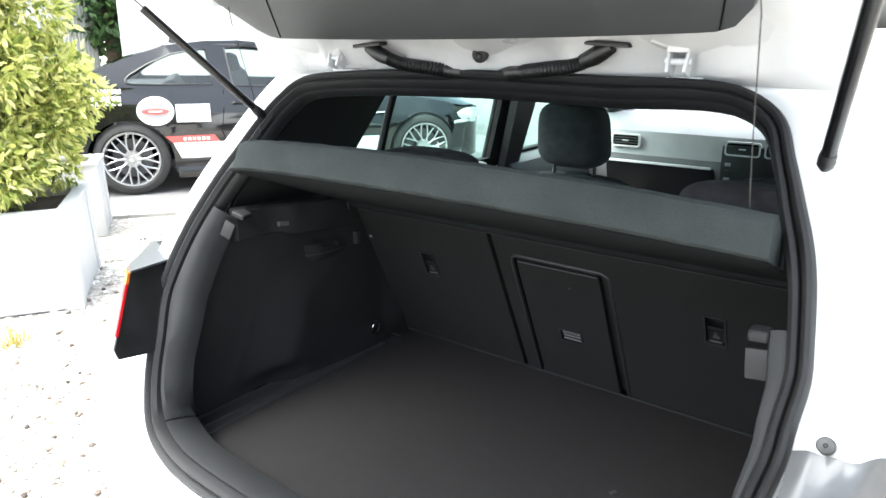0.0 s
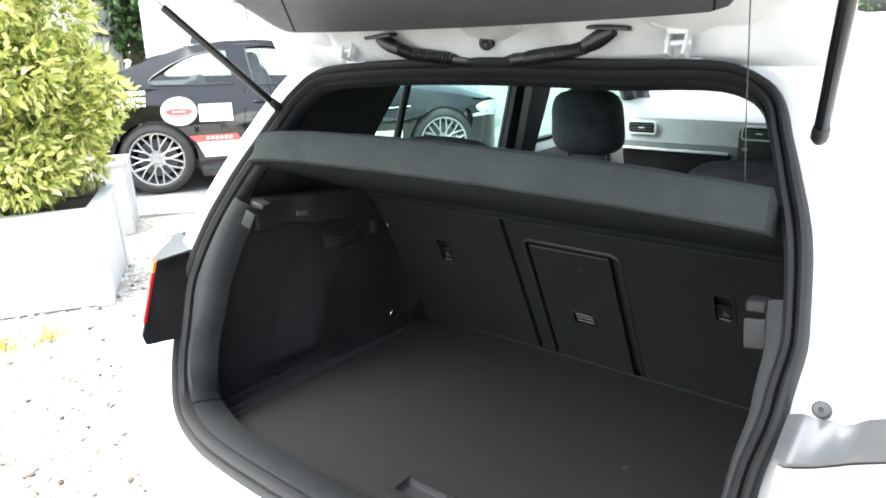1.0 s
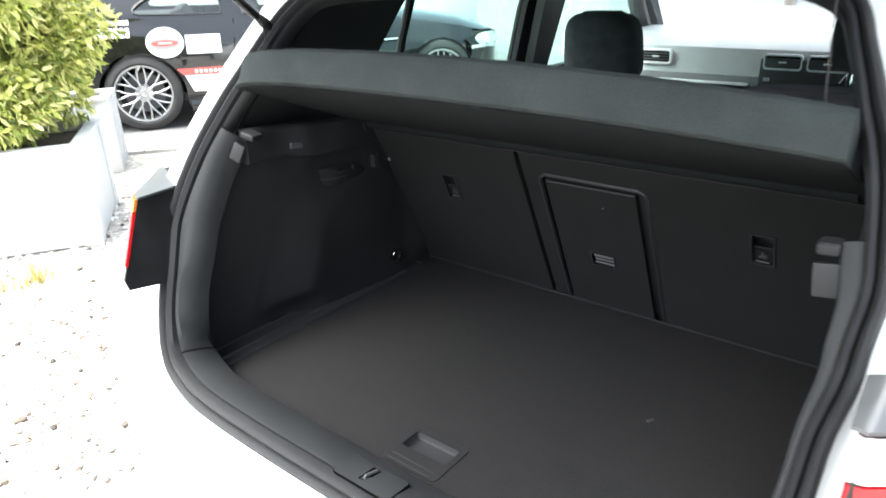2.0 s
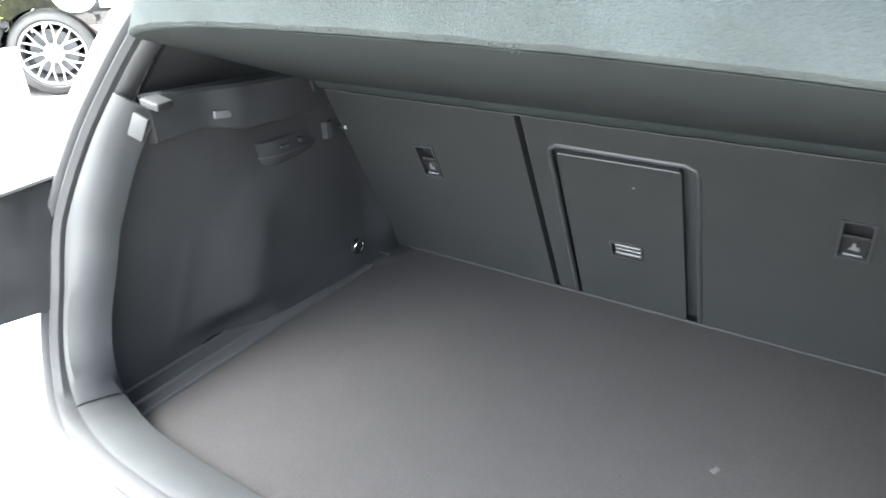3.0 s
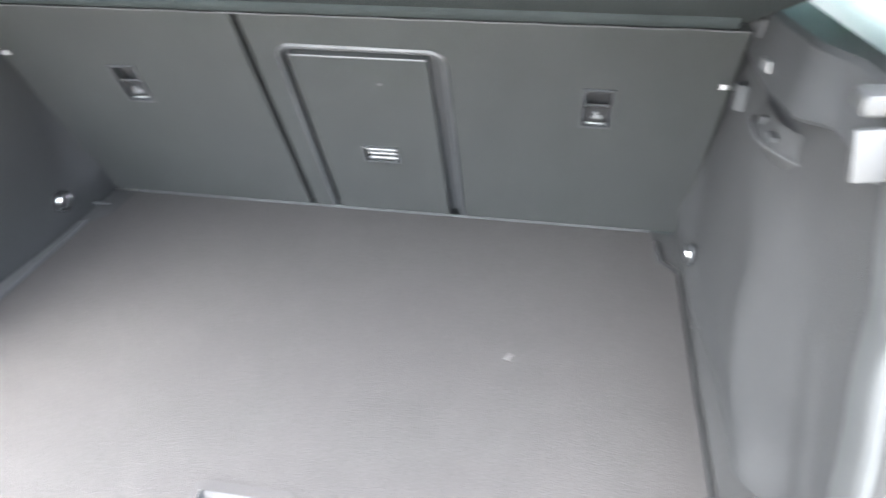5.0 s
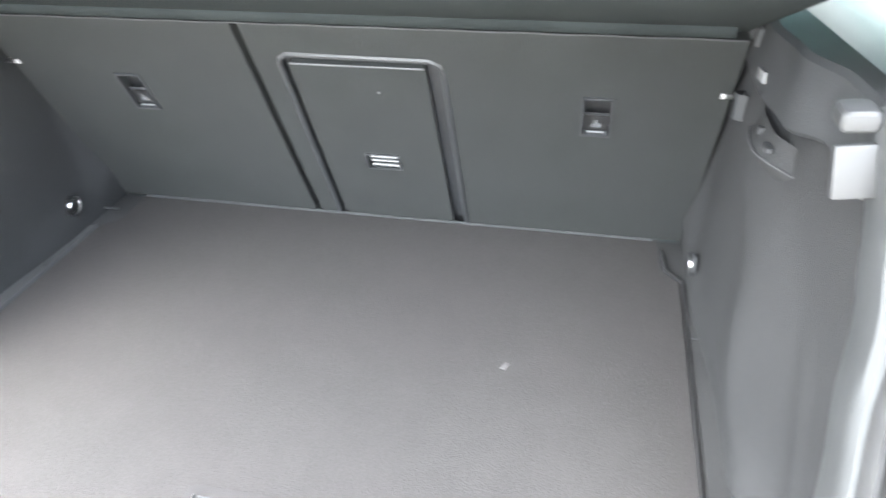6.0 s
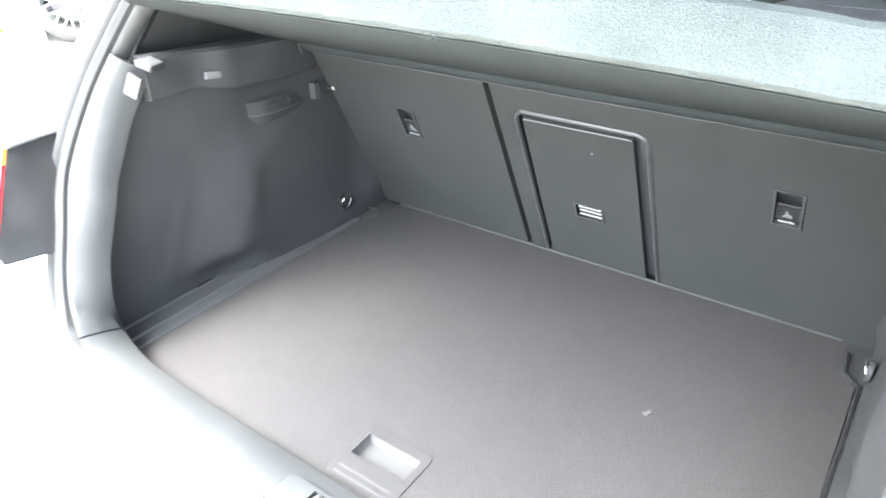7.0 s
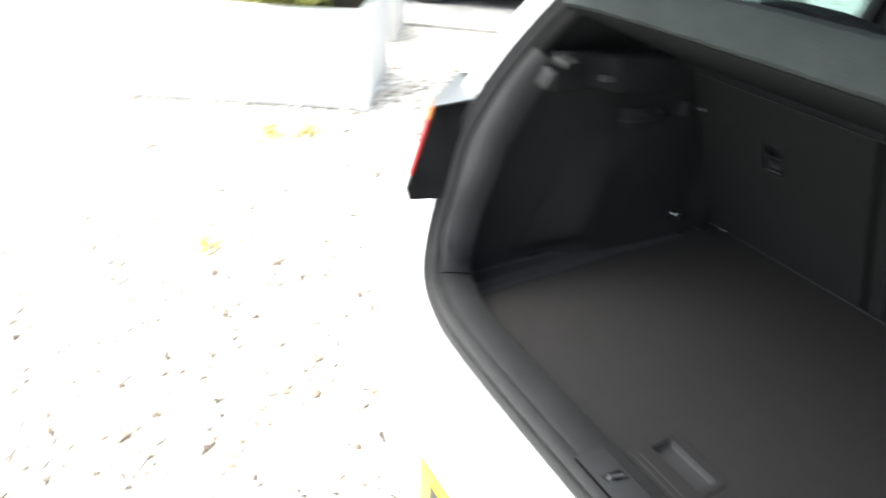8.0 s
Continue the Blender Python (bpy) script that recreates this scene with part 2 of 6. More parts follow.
def tube(points, radius, n=10, caps=True):
    pts = [Vector(p) for p in points]
    rad = radius if callable(radius) else (lambda k: radius)
    rings, side = [], None
    for k, p in enumerate(pts):
        d = (pts[min(k + 1, len(pts) - 1)] - pts[max(k - 1, 0)]).normalized()
        if side is None:
            side = d.orthogonal().normalized()
        side = (side - d * side.dot(d)).normalized()
        up = d.cross(side)
        rings.append([tuple(p + (side * math.cos(a) + up * math.sin(a)) * rad(k)) for a in (2 * math.pi * i / n for i in range(n))])
    return loft(rings, True, caps)


def plate(outer, holes, fmap, thick):
    """A flat outline with holes, laid into space by fmap(u, v) and given thickness along a vector."""
    bm = bmesh.new()
    for loop in (outer, *holes):
        vs = [bm.verts.new((u, v, 0)) for u, v in loop]
        for a, b in zip(vs, vs[1:] + vs[:1]):
            bm.edges.new((a, b))
    bmesh.ops.triangle_fill(bm, edges=bm.edges, use_beauty=True)
    for v in bm.verts:
        v.co = fmap(v.co.x, v.co.y)
    ex = bmesh.ops.extrude_face_region(bm, geom=list(bm.faces))
    bmesh.ops.translate(bm, vec=thick, verts=[g for g in ex["geom"] if isinstance(g, bmesh.types.BMVert)])
    return bm


def rounded(u0, v0, u1, v1, r, n=4):
    out = []
    for cu, cv, a0 in ((u1 - r, v0 + r, -90), (u1 - r, v1 - r, 0), (u0 + r, v1 - r, 90), (u0 + r, v0 + r, 180)):
        out += [(cu + r * math.cos(radians(a0 + 90 * k / n)), cv + r * math.sin(radians(a0 + 90 * k / n))) for k in range(n + 1)]
    return out


def revolve(profile, n=32, axis="y"):
    """Rings of (distance along the axis, radius)."""
    rings = []
    for d, r in profile:
        ring = []
        for k in range(n):
            a = 2 * math.pi * k / n
            c, s = r * math.cos(a), r * math.sin(a)
            ring.append({"y": (c, d, s), "x": (d, c, s), "z": (c, s, d)}[axis])
        rings.append(ring)
    return loft(rings, True, False)


def smooth_curve(pts, per=6):
    """A Catmull-Rom curve through points."""
    p = [Vector(q) for q in pts]
    out = []
    for i in range(len(p) - 1):
        a, b, c, d = p[max(i - 1, 0)], p[i], p[i + 1], p[min(i + 2, len(p) - 1)]
        for k in range(per):
            t = k / per
            out.append(0.5 * (2 * b + (c - a) * t + (2 * a - 5 * b + 4 * c - d) * t * t + (3 * b - 3 * c + d - a) * t**3))
    return out + [p[-1]]


def step(a, b, v):
    t = min(1.0, max(0.0, (v - a) / (b - a)))
    return t * t * (3 - 2 * t)


def lerp(v, xs, ys):
    return float(np.interp(v, xs, ys))


# ---- the setting: gravel, road, edging ----
U = Vector((0.634, 0.773, 0))          # the way the road and the parked coupe run
N = Vector((0.773, -0.634, 0))         # from the road towards the gravel


EDGE = Vector((-4.775, 2.227, 0))
FALL, RISE = 0.022, 0.09


def lane_z(x, y):
    """The lane rises a little beyond its edge and falls gently along U; the gravel beside it stays level."""
    q = Vector((x, y, 0)) - EDGE
    return (RISE - FALL * min(4.2, max(0.0, q.dot(U)))) * min(1.0, max(0.0, (0.3 - q.dot(N)) / 0.9))


def ground():
    us = [-900, -120, -40, -15, -6, -2, 0, 1.4, 2.8, 4.2, 8, 15, 40, 120, 900]
    ns = [-900, -120, -40, -15, -6, -2, -0.6, 0, 0.3, 0.8, 2, 5, 10, 25, 60, 900]
    rows = []
    for u in us:
        row = [EDGE + U * u + N * n for n in ns]
        rows.append([(p.x, p.y, lane_z(p.x, p.y)) for p in row])
    bm = loft(rows, False)
    bmesh.ops.recalc_face_normals(bm, faces=bm.faces)
    tagged(part("ground", bm, GRAVEL), "pale cream gravel ground reaching to the horizon", "gravel", kind="structure")
    e = EDGE
    rows = []
    for u in (-40, -15, -6, -2, 0, 1.4, 2.8, 4.2, 8, 15, 40):
        row = [e + U * u - N * n for n in (0, 0.6, 2, 6, 15, 40)]
        rows.append([(p.x, p.y, lane_z(p.x, p.y) + 0.006) for p in row])
    tagged(part("road", loft(rows, False), TARMAC), "worn light grey tarmac lane beside the gravel", "road", kind="structure")
    kerb = tagged(part("kerb", loft([[tuple(e + U * s - N * o + Vector((0, 0, z + 0.03))) for o, z in ((0.0, -0.05), (0.0, 0.028), (0.01, 0.034), (0.05, 0.034), (0.06, 0.022), (0.06, -0.05))] for s in np.linspace(-30, -6, 10)], True, True), KERB),
                  "low concrete edging strip between gravel and tarmac", "kerb", kind="structure")
    for k in range(24):
        s = -6 + k * 0.6
        part("edging_stone", loft([[tuple(e + U * (s + d) - N * o + Vector((0, 0, z + (RISE - FALL * min(4.2, max(0.0, s + d))) / 3))) for o, z in ((0.0, -0.05), (0.0, 0.028), (0.01, 0.034), (0.05, 0.034), (0.06, 0.022), (0.06, -0.05))] for d in (0.004, 0.596)], True, True), KERB, kerb)


def pebbles():
    rng = np.random.default_rng(4)
    base = bmesh.new()
    bmesh.ops.create_icosphere(base, subdivisions=1, radius=1.0)
    bv = np.array([v.co[:] for v in base.verts])
    bf = np.array([[v.index for v in f.verts] for f in base.faces])
    base.free()
    verts, faces, k = [], [], 0
    for area, count, lo, hi in (((-2.5, -0.75, -0.9, 1.2), 9000, 0.007, 0.017), ((-4.4, -2.5, -0.6, 2.2), 1500, 0.009, 0.019), ((-0.8, 0.9, -1.6, -0.1), 2500, 0.008, 0.016), ((-1.00, -0.62, -0.28, 0.10), 1600, 0.005, 0.010)):
        for _ in range(count):
            x, y = rng.uniform(area[0], area[1]), rng.uniform(area[2], area[3])
            if (Vector((x, y, 0)) - EDGE).dot(N) < 0.04:
                continue
            r = rng.uniform(lo, hi)
            s = bv * (1 + rng.normal(0, 0.13, (len(bv), 1))) * (r * rng.uniform(0.8, 1.5), r, r * rng.uniform(0.5, 0.8))
            a = rng.uniform(0, 6.28)
            c, d = math.cos(a), math.sin(a)
            s = np.c_[s[:, 0] * c - s[:, 1] * d, s[:, 0] * d + s[:, 1] * c, s[:, 2]]
            verts.append(s + (x, y, lane_z(x, y) + r * rng.uniform(0.15, 0.6)))
            faces.append(bf + k)
            k += len(bv)
    me = bpy.data.meshes.new("pebbles")
    me.from_pydata(np.concatenate(verts).tolist(), [], np.concatenate(faces).tolist())
    tagged(part("gravel_stones", me, STONES), "loose cream and tan gravel pebbles on the ground", "gravel", kind="stuff")


ground()
pebbles()

# ---- the white hatchback: its boot opening ----
car = thing("hatchback_car", (0, 1.9, 0), "white five-door hatchback with its tailgate raised, standing on gravel", "car")
GZ, GY = (0.60, 0.70, 0.80, 0.90, 1.05, 1.30, 1.45), (0.042, 0.058, 0.098, 0.148, 0.235, 0.400, 0.500)


def rear_y(z):
    """The raked plane of the boot opening."""
    return sum(lerp(z + d, GZ, GY) for d in (-0.05, -0.03, -0.01, 0.01, 0.03, 0.05)) / 6


HALF = [(0, 0.672), (0.2, 0.672), (0.36, 0.677), (0.44, 0.692), (0.50, 0.725), (0.543, 0.785), (0.570, 0.86), (0.582, 0.93), (0.582, 1.0),
        (0.572, 1.07), (0.555, 1.13), (0.535, 1.19), (0.512, 1.24), (0.487, 1.285), (0.457, 1.325), (0.415, 1.354), (0.35, 1.371), (0.2, 1.380), (0, 1.383)]
half = smooth_curve([(x, 0, z) for x, z in HALF], 4)
loop2 = half + [Vector((-p.x, 0, p.z)) for p in reversed(half[1:-1])]
RIM = [Vector((p.x * 0.983 - 0.016, rear_y(p.z), p.z)) for p in loop2]
NR = len(RIM)
for p in RIM:
    grow = 0.016 * step(1.02, 1.24, p.z) * step(0.20, 0.38, p.x)
    p.x, p.z = p.x + grow, p.z + grow * 0.5 * step(1.28, 1.36, p.z)
    far = step(0.25, 0.42, abs(p.x))
    if p.x < 0:
        p.x -= far * (0.021 * step(0.86, 0.97, p.z) * step(1.24, 1.08, p.z) + 0.010 * step(1.08, 1.2, p.z) + 0.012 * step(1.33, 1.37, p.z))
    else:
        p.x += far * (0.012 * step(1.02, 1.10, p.z) + 0.008 * step(1.30, 1.35, p.z) - 0.015 * step(1.03, 0.95, p.z) * step(0.80, 0.90, p.z))
INTO, OUTW = [], []
for k in range(NR):
    t = (RIM[(k + 1) % NR] - RIM[k - 1]).normalized()
    zz = RIM[k].z
    d = Vector((0, 1, -(rear_y(zz + 0.02) - rear_y(zz - 0.02)) / 0.04)).normalized()
    o = t.cross(d).normalized()
    if o.dot(RIM[k] - Vector((0, 0.25, 1.03))) < 0:
        o = -o
    INTO.append(d)
    OUTW.append(o)


def rim_point(k, off, dep):
    k %= NR
    return tuple(RIM[k] + OUTW[k] * off + INTO[k] * dep)


SEAL = [(0.004, 0.012), (0.005, -0.006), (0.000, -0.016), (-0.007, -0.018), (-0.013, -0.013), (-0.016, -0.004), (-0.019, -0.013), (-0.026, -0.016), (-0.033, -0.009), (-0.035, 0.012)]


def slim(k):
    """The weatherstrip and its trim are narrower along the top of the opening."""
    p = RIM[k % NR]
    return 1 - 0.20 * step(1.20, 1.34, p.z) - (0.31 - 0.13 * step(1.10, 1.25, p.z)) * step(0.75, 0.85, p.z) * step(0.2, 0.4, p.x)


def rim_sweep(profile, ks=None):
    """Sweep a profile of (out, in) pairs round the opening; profile may depend on the place."""
    f = profile if callable(profile) else (lambda k: profile)
    if ks is None:
        return loft([[rim_point(k, *q) for q in f(k)] for k in range(NR)], True, False, True)
    return loft([[rim_point(k, *q) for q in f(k)] for k in ks], True, True)


part("boot_seal", rim_sweep(lambda k: [(a * slim(k) - 0.007 * step(0.82, 0.95, RIM[k].z) * step(1.34, 1.24, RIM[k].z) * step(0.3, 0.45, RIM[k].x), b * (1 + 0.25 * step(0.80, 0.70, RIM[k].z)) if b < 0 else b) for a, b in SEAL]), RUBBER, car, "black double-ridged rubber weatherstrip")


def upper_edge(k):
    return [(a * slim(k), b) for a, b in ((-0.034, 0.004), (-0.037, -0.003), (-0.040, 0.002), (-0.041, 0.018), (-0.037, 0.026), (-0.034, 0.02))]


def pillar_prof(k):
    w = step(0.80, 0.70, RIM[k].z)
    a = [(-0.034, 0.006), (-0.039, -0.005), (-0.047, -0.004), (-0.056, 0.006), (-0.064, 0.026), (-0.066, 0.048), (-0.058, 0.050), (-0.050, 0.03), (-0.034, 0.02)]
    wide = 0.015 * step(0.84, 0.93, RIM[k].z) - 0.009 * step(0.98, 1.08, RIM[k].z)
    a = [(p[0] - wide * f, p[1]) for p, f in zip(a, (0, 0, 0.35, 0.8, 1, 1, 1, 0.8, 0))]
    if RIM[k].x > 0:
        g = lerp(RIM[k].z, (0.84, 0.90, 0.965, 1.065, 1.10, 1.15), (0.034, 0.036, 0.0395, 0.0465, 0.051, 0.050))
        a = [(-0.024, 0.006), (-0.026, -0.004), (-0.029, -0.006), (-0.030 - (g - 0.030) * 0.45, -0.006), (-0.030 - (g - 0.030) * 0.85, -0.002), (-g, 0.007), (-g + 0.003, 0.040), (-g + 0.012, 0.042), (-0.022, 0.02)]
    b = [(-0.034, 0.006), (-0.038, 0.000), (-0.042, 0.010), (-0.042, 0.045), (-0.036, 0.072), (-0.012, 0.086), (-0.006, 0.082), (-0.02, 0.04), (-0.03, 0.02)]
    return [(p[0] * (1 - w) + q[0] * w, p[1] * (1 - w) + q[1] * w) for p, q in zip(a, b)]


right_ks = [k for k in range(len(half)) if 0.725 < RIM[k].z < 1.145]
left_ks = [NR - k for k in right_ks]
low = min(right_ks)
sill_ks = list(range(-low, low + 1))
sill = part("load_sill_trim", rim_sweep(pillar_prof, sill_ks), TRIM, car, "grey grained plastic load sill cover")
part("pillar_trim", rim_sweep(pillar_prof, right_ks), TRIM, car, "grey grained plastic boot pillar trim")
part("pillar_trim", rim_sweep(pillar_prof, left_ks), TRIM, car, "grey grained plastic boot pillar trim")
for k in (low, -low):
    part("trim_joint", tube([rim_point(k, *q) for q in [(a - 0.0005, b - 0.0005) for a, b in pillar_prof(k % NR)[1:6]]], 0.0009, 6), HOLE, sill)
top_ks = [k for k in range(len(half)) if RIM[k].z > 1.095]
part("headliner_edge", rim_sweep(upper_edge, list(range(top_ks[0], NR - top_ks[0] + 1))), DARKTRIM, car)
# striker recess in the sill
def sill_z(y, up=0.0):
    return 0.7132 - 0.16 * abs(y - 0.070) + up


part("plate_gap", plate(rounded(-0.0592, 0.0548, 0.0532, 0.1052, 0.006), [], lambda x, y: Vector((x, y, sill_z(y, 0.0002))), Vector((0, 0, -0.004))), HOLE, sill)
part("striker_plate", plate(rounded(-0.058, 0.056, 0.052, 0.104, 0.005), [[(-0.013, 0.064), (0.001, 0.066), (0.004, 0.0985), (-0.013, 0.0985)]], lambda x, y: Vector((x, y, sill_z(y, 0.0012))), Vector((0, 0, -0.002))), TRIM, sill)
part("striker", tube([(-0.008, 0.072, 0.708), (-0.007, 0.074, 0.7135), (-0.003, 0.094, 0.7105), (-0.003, 0.096, 0.705)], 0.0026), DISC, sill, "bright steel latch striker")

# ---- body shell round the opening ----
GREEN_Z, GREEN_X = (0.30, 0.70, 0.98, 1.10, 1.25, 1.36, 1.42, 1.46), (0.86, 0.885, 0.80, 0.755, 0.68, 0.615, 0.54, 0.40)


def side_x(z):
    return lerp(z, GREEN_Z, GREEN_X)


def skin(k):
    """From the gutter beside the seal out to the quarter panel, pillar and roof."""
    p, o = RIM[k % NR], OUTW[k % NR]
    sgn = 1 if p.x >= 0 else -1
    pts = [Vector(rim_point(k, *q)) for q in ((-0.01, 0.030), (0.006, 0.027), (0.020, 0.026), (0.032, 0.021), (0.044, 0.013), (0.055, 0.007), (0.064, 0.004), (0.072, 0.004), (0.078, 0.007))]
    e = pts[-1]
    up = step(1.34, 1.40, e.z) * step(0.52, 0.40, abs(p.x))
    z = e.z
    side = Vector((sgn * max(side_x(z), abs(e.x) + 0.03), 0.62 if z > 0.98 else lerp(z, (0.66, 0.98), (0.16, 0.62)), z))
    roof = Vector((p.x * 1.12, 0.74, 1.462 - 0.09 * (p.x / 0.6) ** 2))
    tgt = side.lerp(roof, up)
    low = step(0.80, 0.70, p.z)
    tgt = tgt.lerp(Vector((e.x * 1.04, e.y - 0.05, e.z - 0.01)), low)
    for f in (0.15, 0.4, 0.7, 1.0):
        q = e.lerp(tgt, f)
        q += o * (0.035 * math.sin(math.pi * f) * (1 - low) * (1 - up))
        pts.append(q)
    return [tuple(q) for q in pts]


def shell():
    rows = [skin(k) for k in range(NR)]
    return loft(rows, False, False, True)


part("rear_body_shell", shell(), WHITE, car, "white painted boot surround and quarter panels")
for s in (-1, 1):
    k = min(range(len(half)), key=lambda i: abs(RIM[i].z - 1.034)) * s % NR
    c = Vector(rim_point(k, 0.025, 0.012))
    ax = INTO[k].to_track_quat("Z", "Y").to_matrix().to_4x4()
    bm = revolve([(-0.006, 0.0005), (-0.006, 0.0013), (-0.005, 0.0018), (-0.006, 0.0025), (-0.0056, 0.0082), (-0.0034, 0.0096), (0.012, 0.0096)], 20, "z")
    bmesh.ops.transform(bm, matrix=Matrix.Translation(c) @ ax, verts=bm.verts)
    part("rubber_stop", bm, BLACKPL, car, "round black rubber grommet")

# rear bumper
def bumper_y(x):
    return -0.075 + 0.25 * (abs(x) / 0.86) ** 3.2


BUMP = ((0.060, 0.668), (0.02, 0.672), (-0.010, 0.668), (-0.030, 0.655), (-0.04, 0.62), (-0.030, 0.585), (-0.022, 0.57), (-0.022, 0.46), (-0.035, 0.44), (-0.03, 0.36), (-0.005, 0.30), (0.05, 0.27), (0.10, 0.265))
rows = []
for x in np.linspace(-0.86, 0.86, 45):
    y0 = bumper_y(x)
    fl = step(0.55, 0.75, abs(x))
    rows.append([(x, y0 + (dy + 0.035 if i else max(dy + 0.035, 0.135 - y0)), z + 0.30 * fl * (1 if i < 4 else max(0, 1 - (i - 3) / 4)) * (0.55 if i else 0.55)) for i, (dy, z) in enumerate(BUMP)])
part("rear_bumper", loft(rows, False), WHITE, car, "white painted rear bumper")
plt = part("registration_plate", box((0, -0.073, 0.515), (0.52, 0.008, 0.111), 0.003), YELLOW, car, "yellow rear registration plate")
for i in range(7):
    part("character_bar", box((-0.20 + i * 0.066 + (0.02 if i > 3 else 0), -0.0785, 0.515), (0.036, 0.003, 0.075), 0.001), BLACKPL, plt)


# tail lamps
LX = (0.600, 0.606, 0.632, 0.662, 0.70, 0.76, 0.80)


def tail_lamp(s):
    LY = (0.0, 0.000, 0.016, 0.045, 0.085, 0.14, 0.20) if s < 0 else (0.0, -0.004, 0.015, 0.045, 0.075, 0.13, 0.19)
    ox, oy, oz = (-0.042, 0.030, -0.012) if s > 0 else (0.0, 0.0, 0.0)

    def lean(p):
        """The lamp beside the raised gate's left flank leans in and back towards its foot."""
        if s > 0:
            return p
        f = lerp(p[2], (0.87, 1.01), (1.0, 0.0))
        return (p[0] - 0.016 + 0.066 * f, p[1] - 0.004 - 0.036 * f, p[2] + 0.014 * f)
    rows = []
    for x, yo in zip(LX, LY):
        zt, zb = 1.012 + oz - 0.02 * step(0.74, 0.8, x), 0.860 + 0.03 * step(0.7, 0.8, x)
        yt, yb = 0.128 + yo + oy, 0.076 + yo + oy
        rows.append([(s * (x + ox), max(yt + 0.012, 0.215 + 0.35 * (x - 0.6)) if s < 0 else yt + 0.012, zt + (0.004 if s > 0 else -0.004)), (s * (x + ox), yt + 0.008, zt + 0.004), (s * (x + ox), yt, zt), (s * (x + ox), yb + 0.02, 0.93), (s * (x + ox), yb, zb + 0.02), (s * (x + ox), yb + 0.006, zb), (s * (x + ox), yb + 0.08, zb - 0.012)])
        rows[-1] = [lean(p) for p in rows[-1]]
    lamp = part("tail_lamp", loft(rows, True, True), BLACKPL, car, "tail lamp with red and amber lenses and black housing")

    def strip(t0, t1, x0, x1, lift=0.004):
        rr = []
        for x in np.linspace(x0, x1, 14):
            yo = lerp(x, LX, LY)
            rr.append([lean((s * (x + ox), lerp(t, (0, 1), (0.124, 0.074)) + yo + oy - lift, 1.012 + oz - 0.137 * t)) for t in np.linspace(t0, t1, 6)])
        return sheet(rr, 0.006, (0, 1, 0))
    if s < 0:
        part("amber_lens", strip(0.0, 0.15, 0.598, 0.65), AMBER, lamp, "amber indicator lens")
    else:
        part("clear_lens", strip(0.02, 0.30, 0.600, 0.79), PINK, lamp, "pinkish clear lens strip")
    part("red_lens", strip(0.16 if s < 0 else 0.32, 0.80 if s < 0 else 0.93, 0.598 if s < 0 else 0.600, 0.795), RED, lamp, "glossy red lens")
    rr = []
    for x in np.linspace(0.594, 0.75, 24):
        y0 = 0.128 + lerp(x, LX, LY) + oy - 0.003
        y1 = max(y0 + 0.014, 0.178 + oy + 0.04 * (x - 0.6) if s > 0 else 0.215 + 0.35 * (x - 0.6))
        rip = (0.003 if s > 0 else 0.0) * math.sin(x * 95) + (0.0015 if s > 0 else 0.0) * math.sin(x * 230)
        rr.append([(s * (x + ox), y0 + (y1 - y0) * f, 1.016 + oz + ((0.026 + 0.20 * max(0.0, min(x, 0.67) - 0.61)) if s > 0 else 0.003) * f + rip * g) for f, g in ((0, 0), (0.1, 0), (0.35, 0.2), (0.6, 0.5), (0.8, 1), (0.92, 1.2), (1.0, 0.9))])
        rr[-1] = [lean(p) for p in rr[-1]]
    part("lamp_gasket", sheet(rr, 0.004, (0, 0, -1)), GASKET, lamp, "folded dark grey lamp gasket")


tail_lamp(-1)
tail_lamp(1)

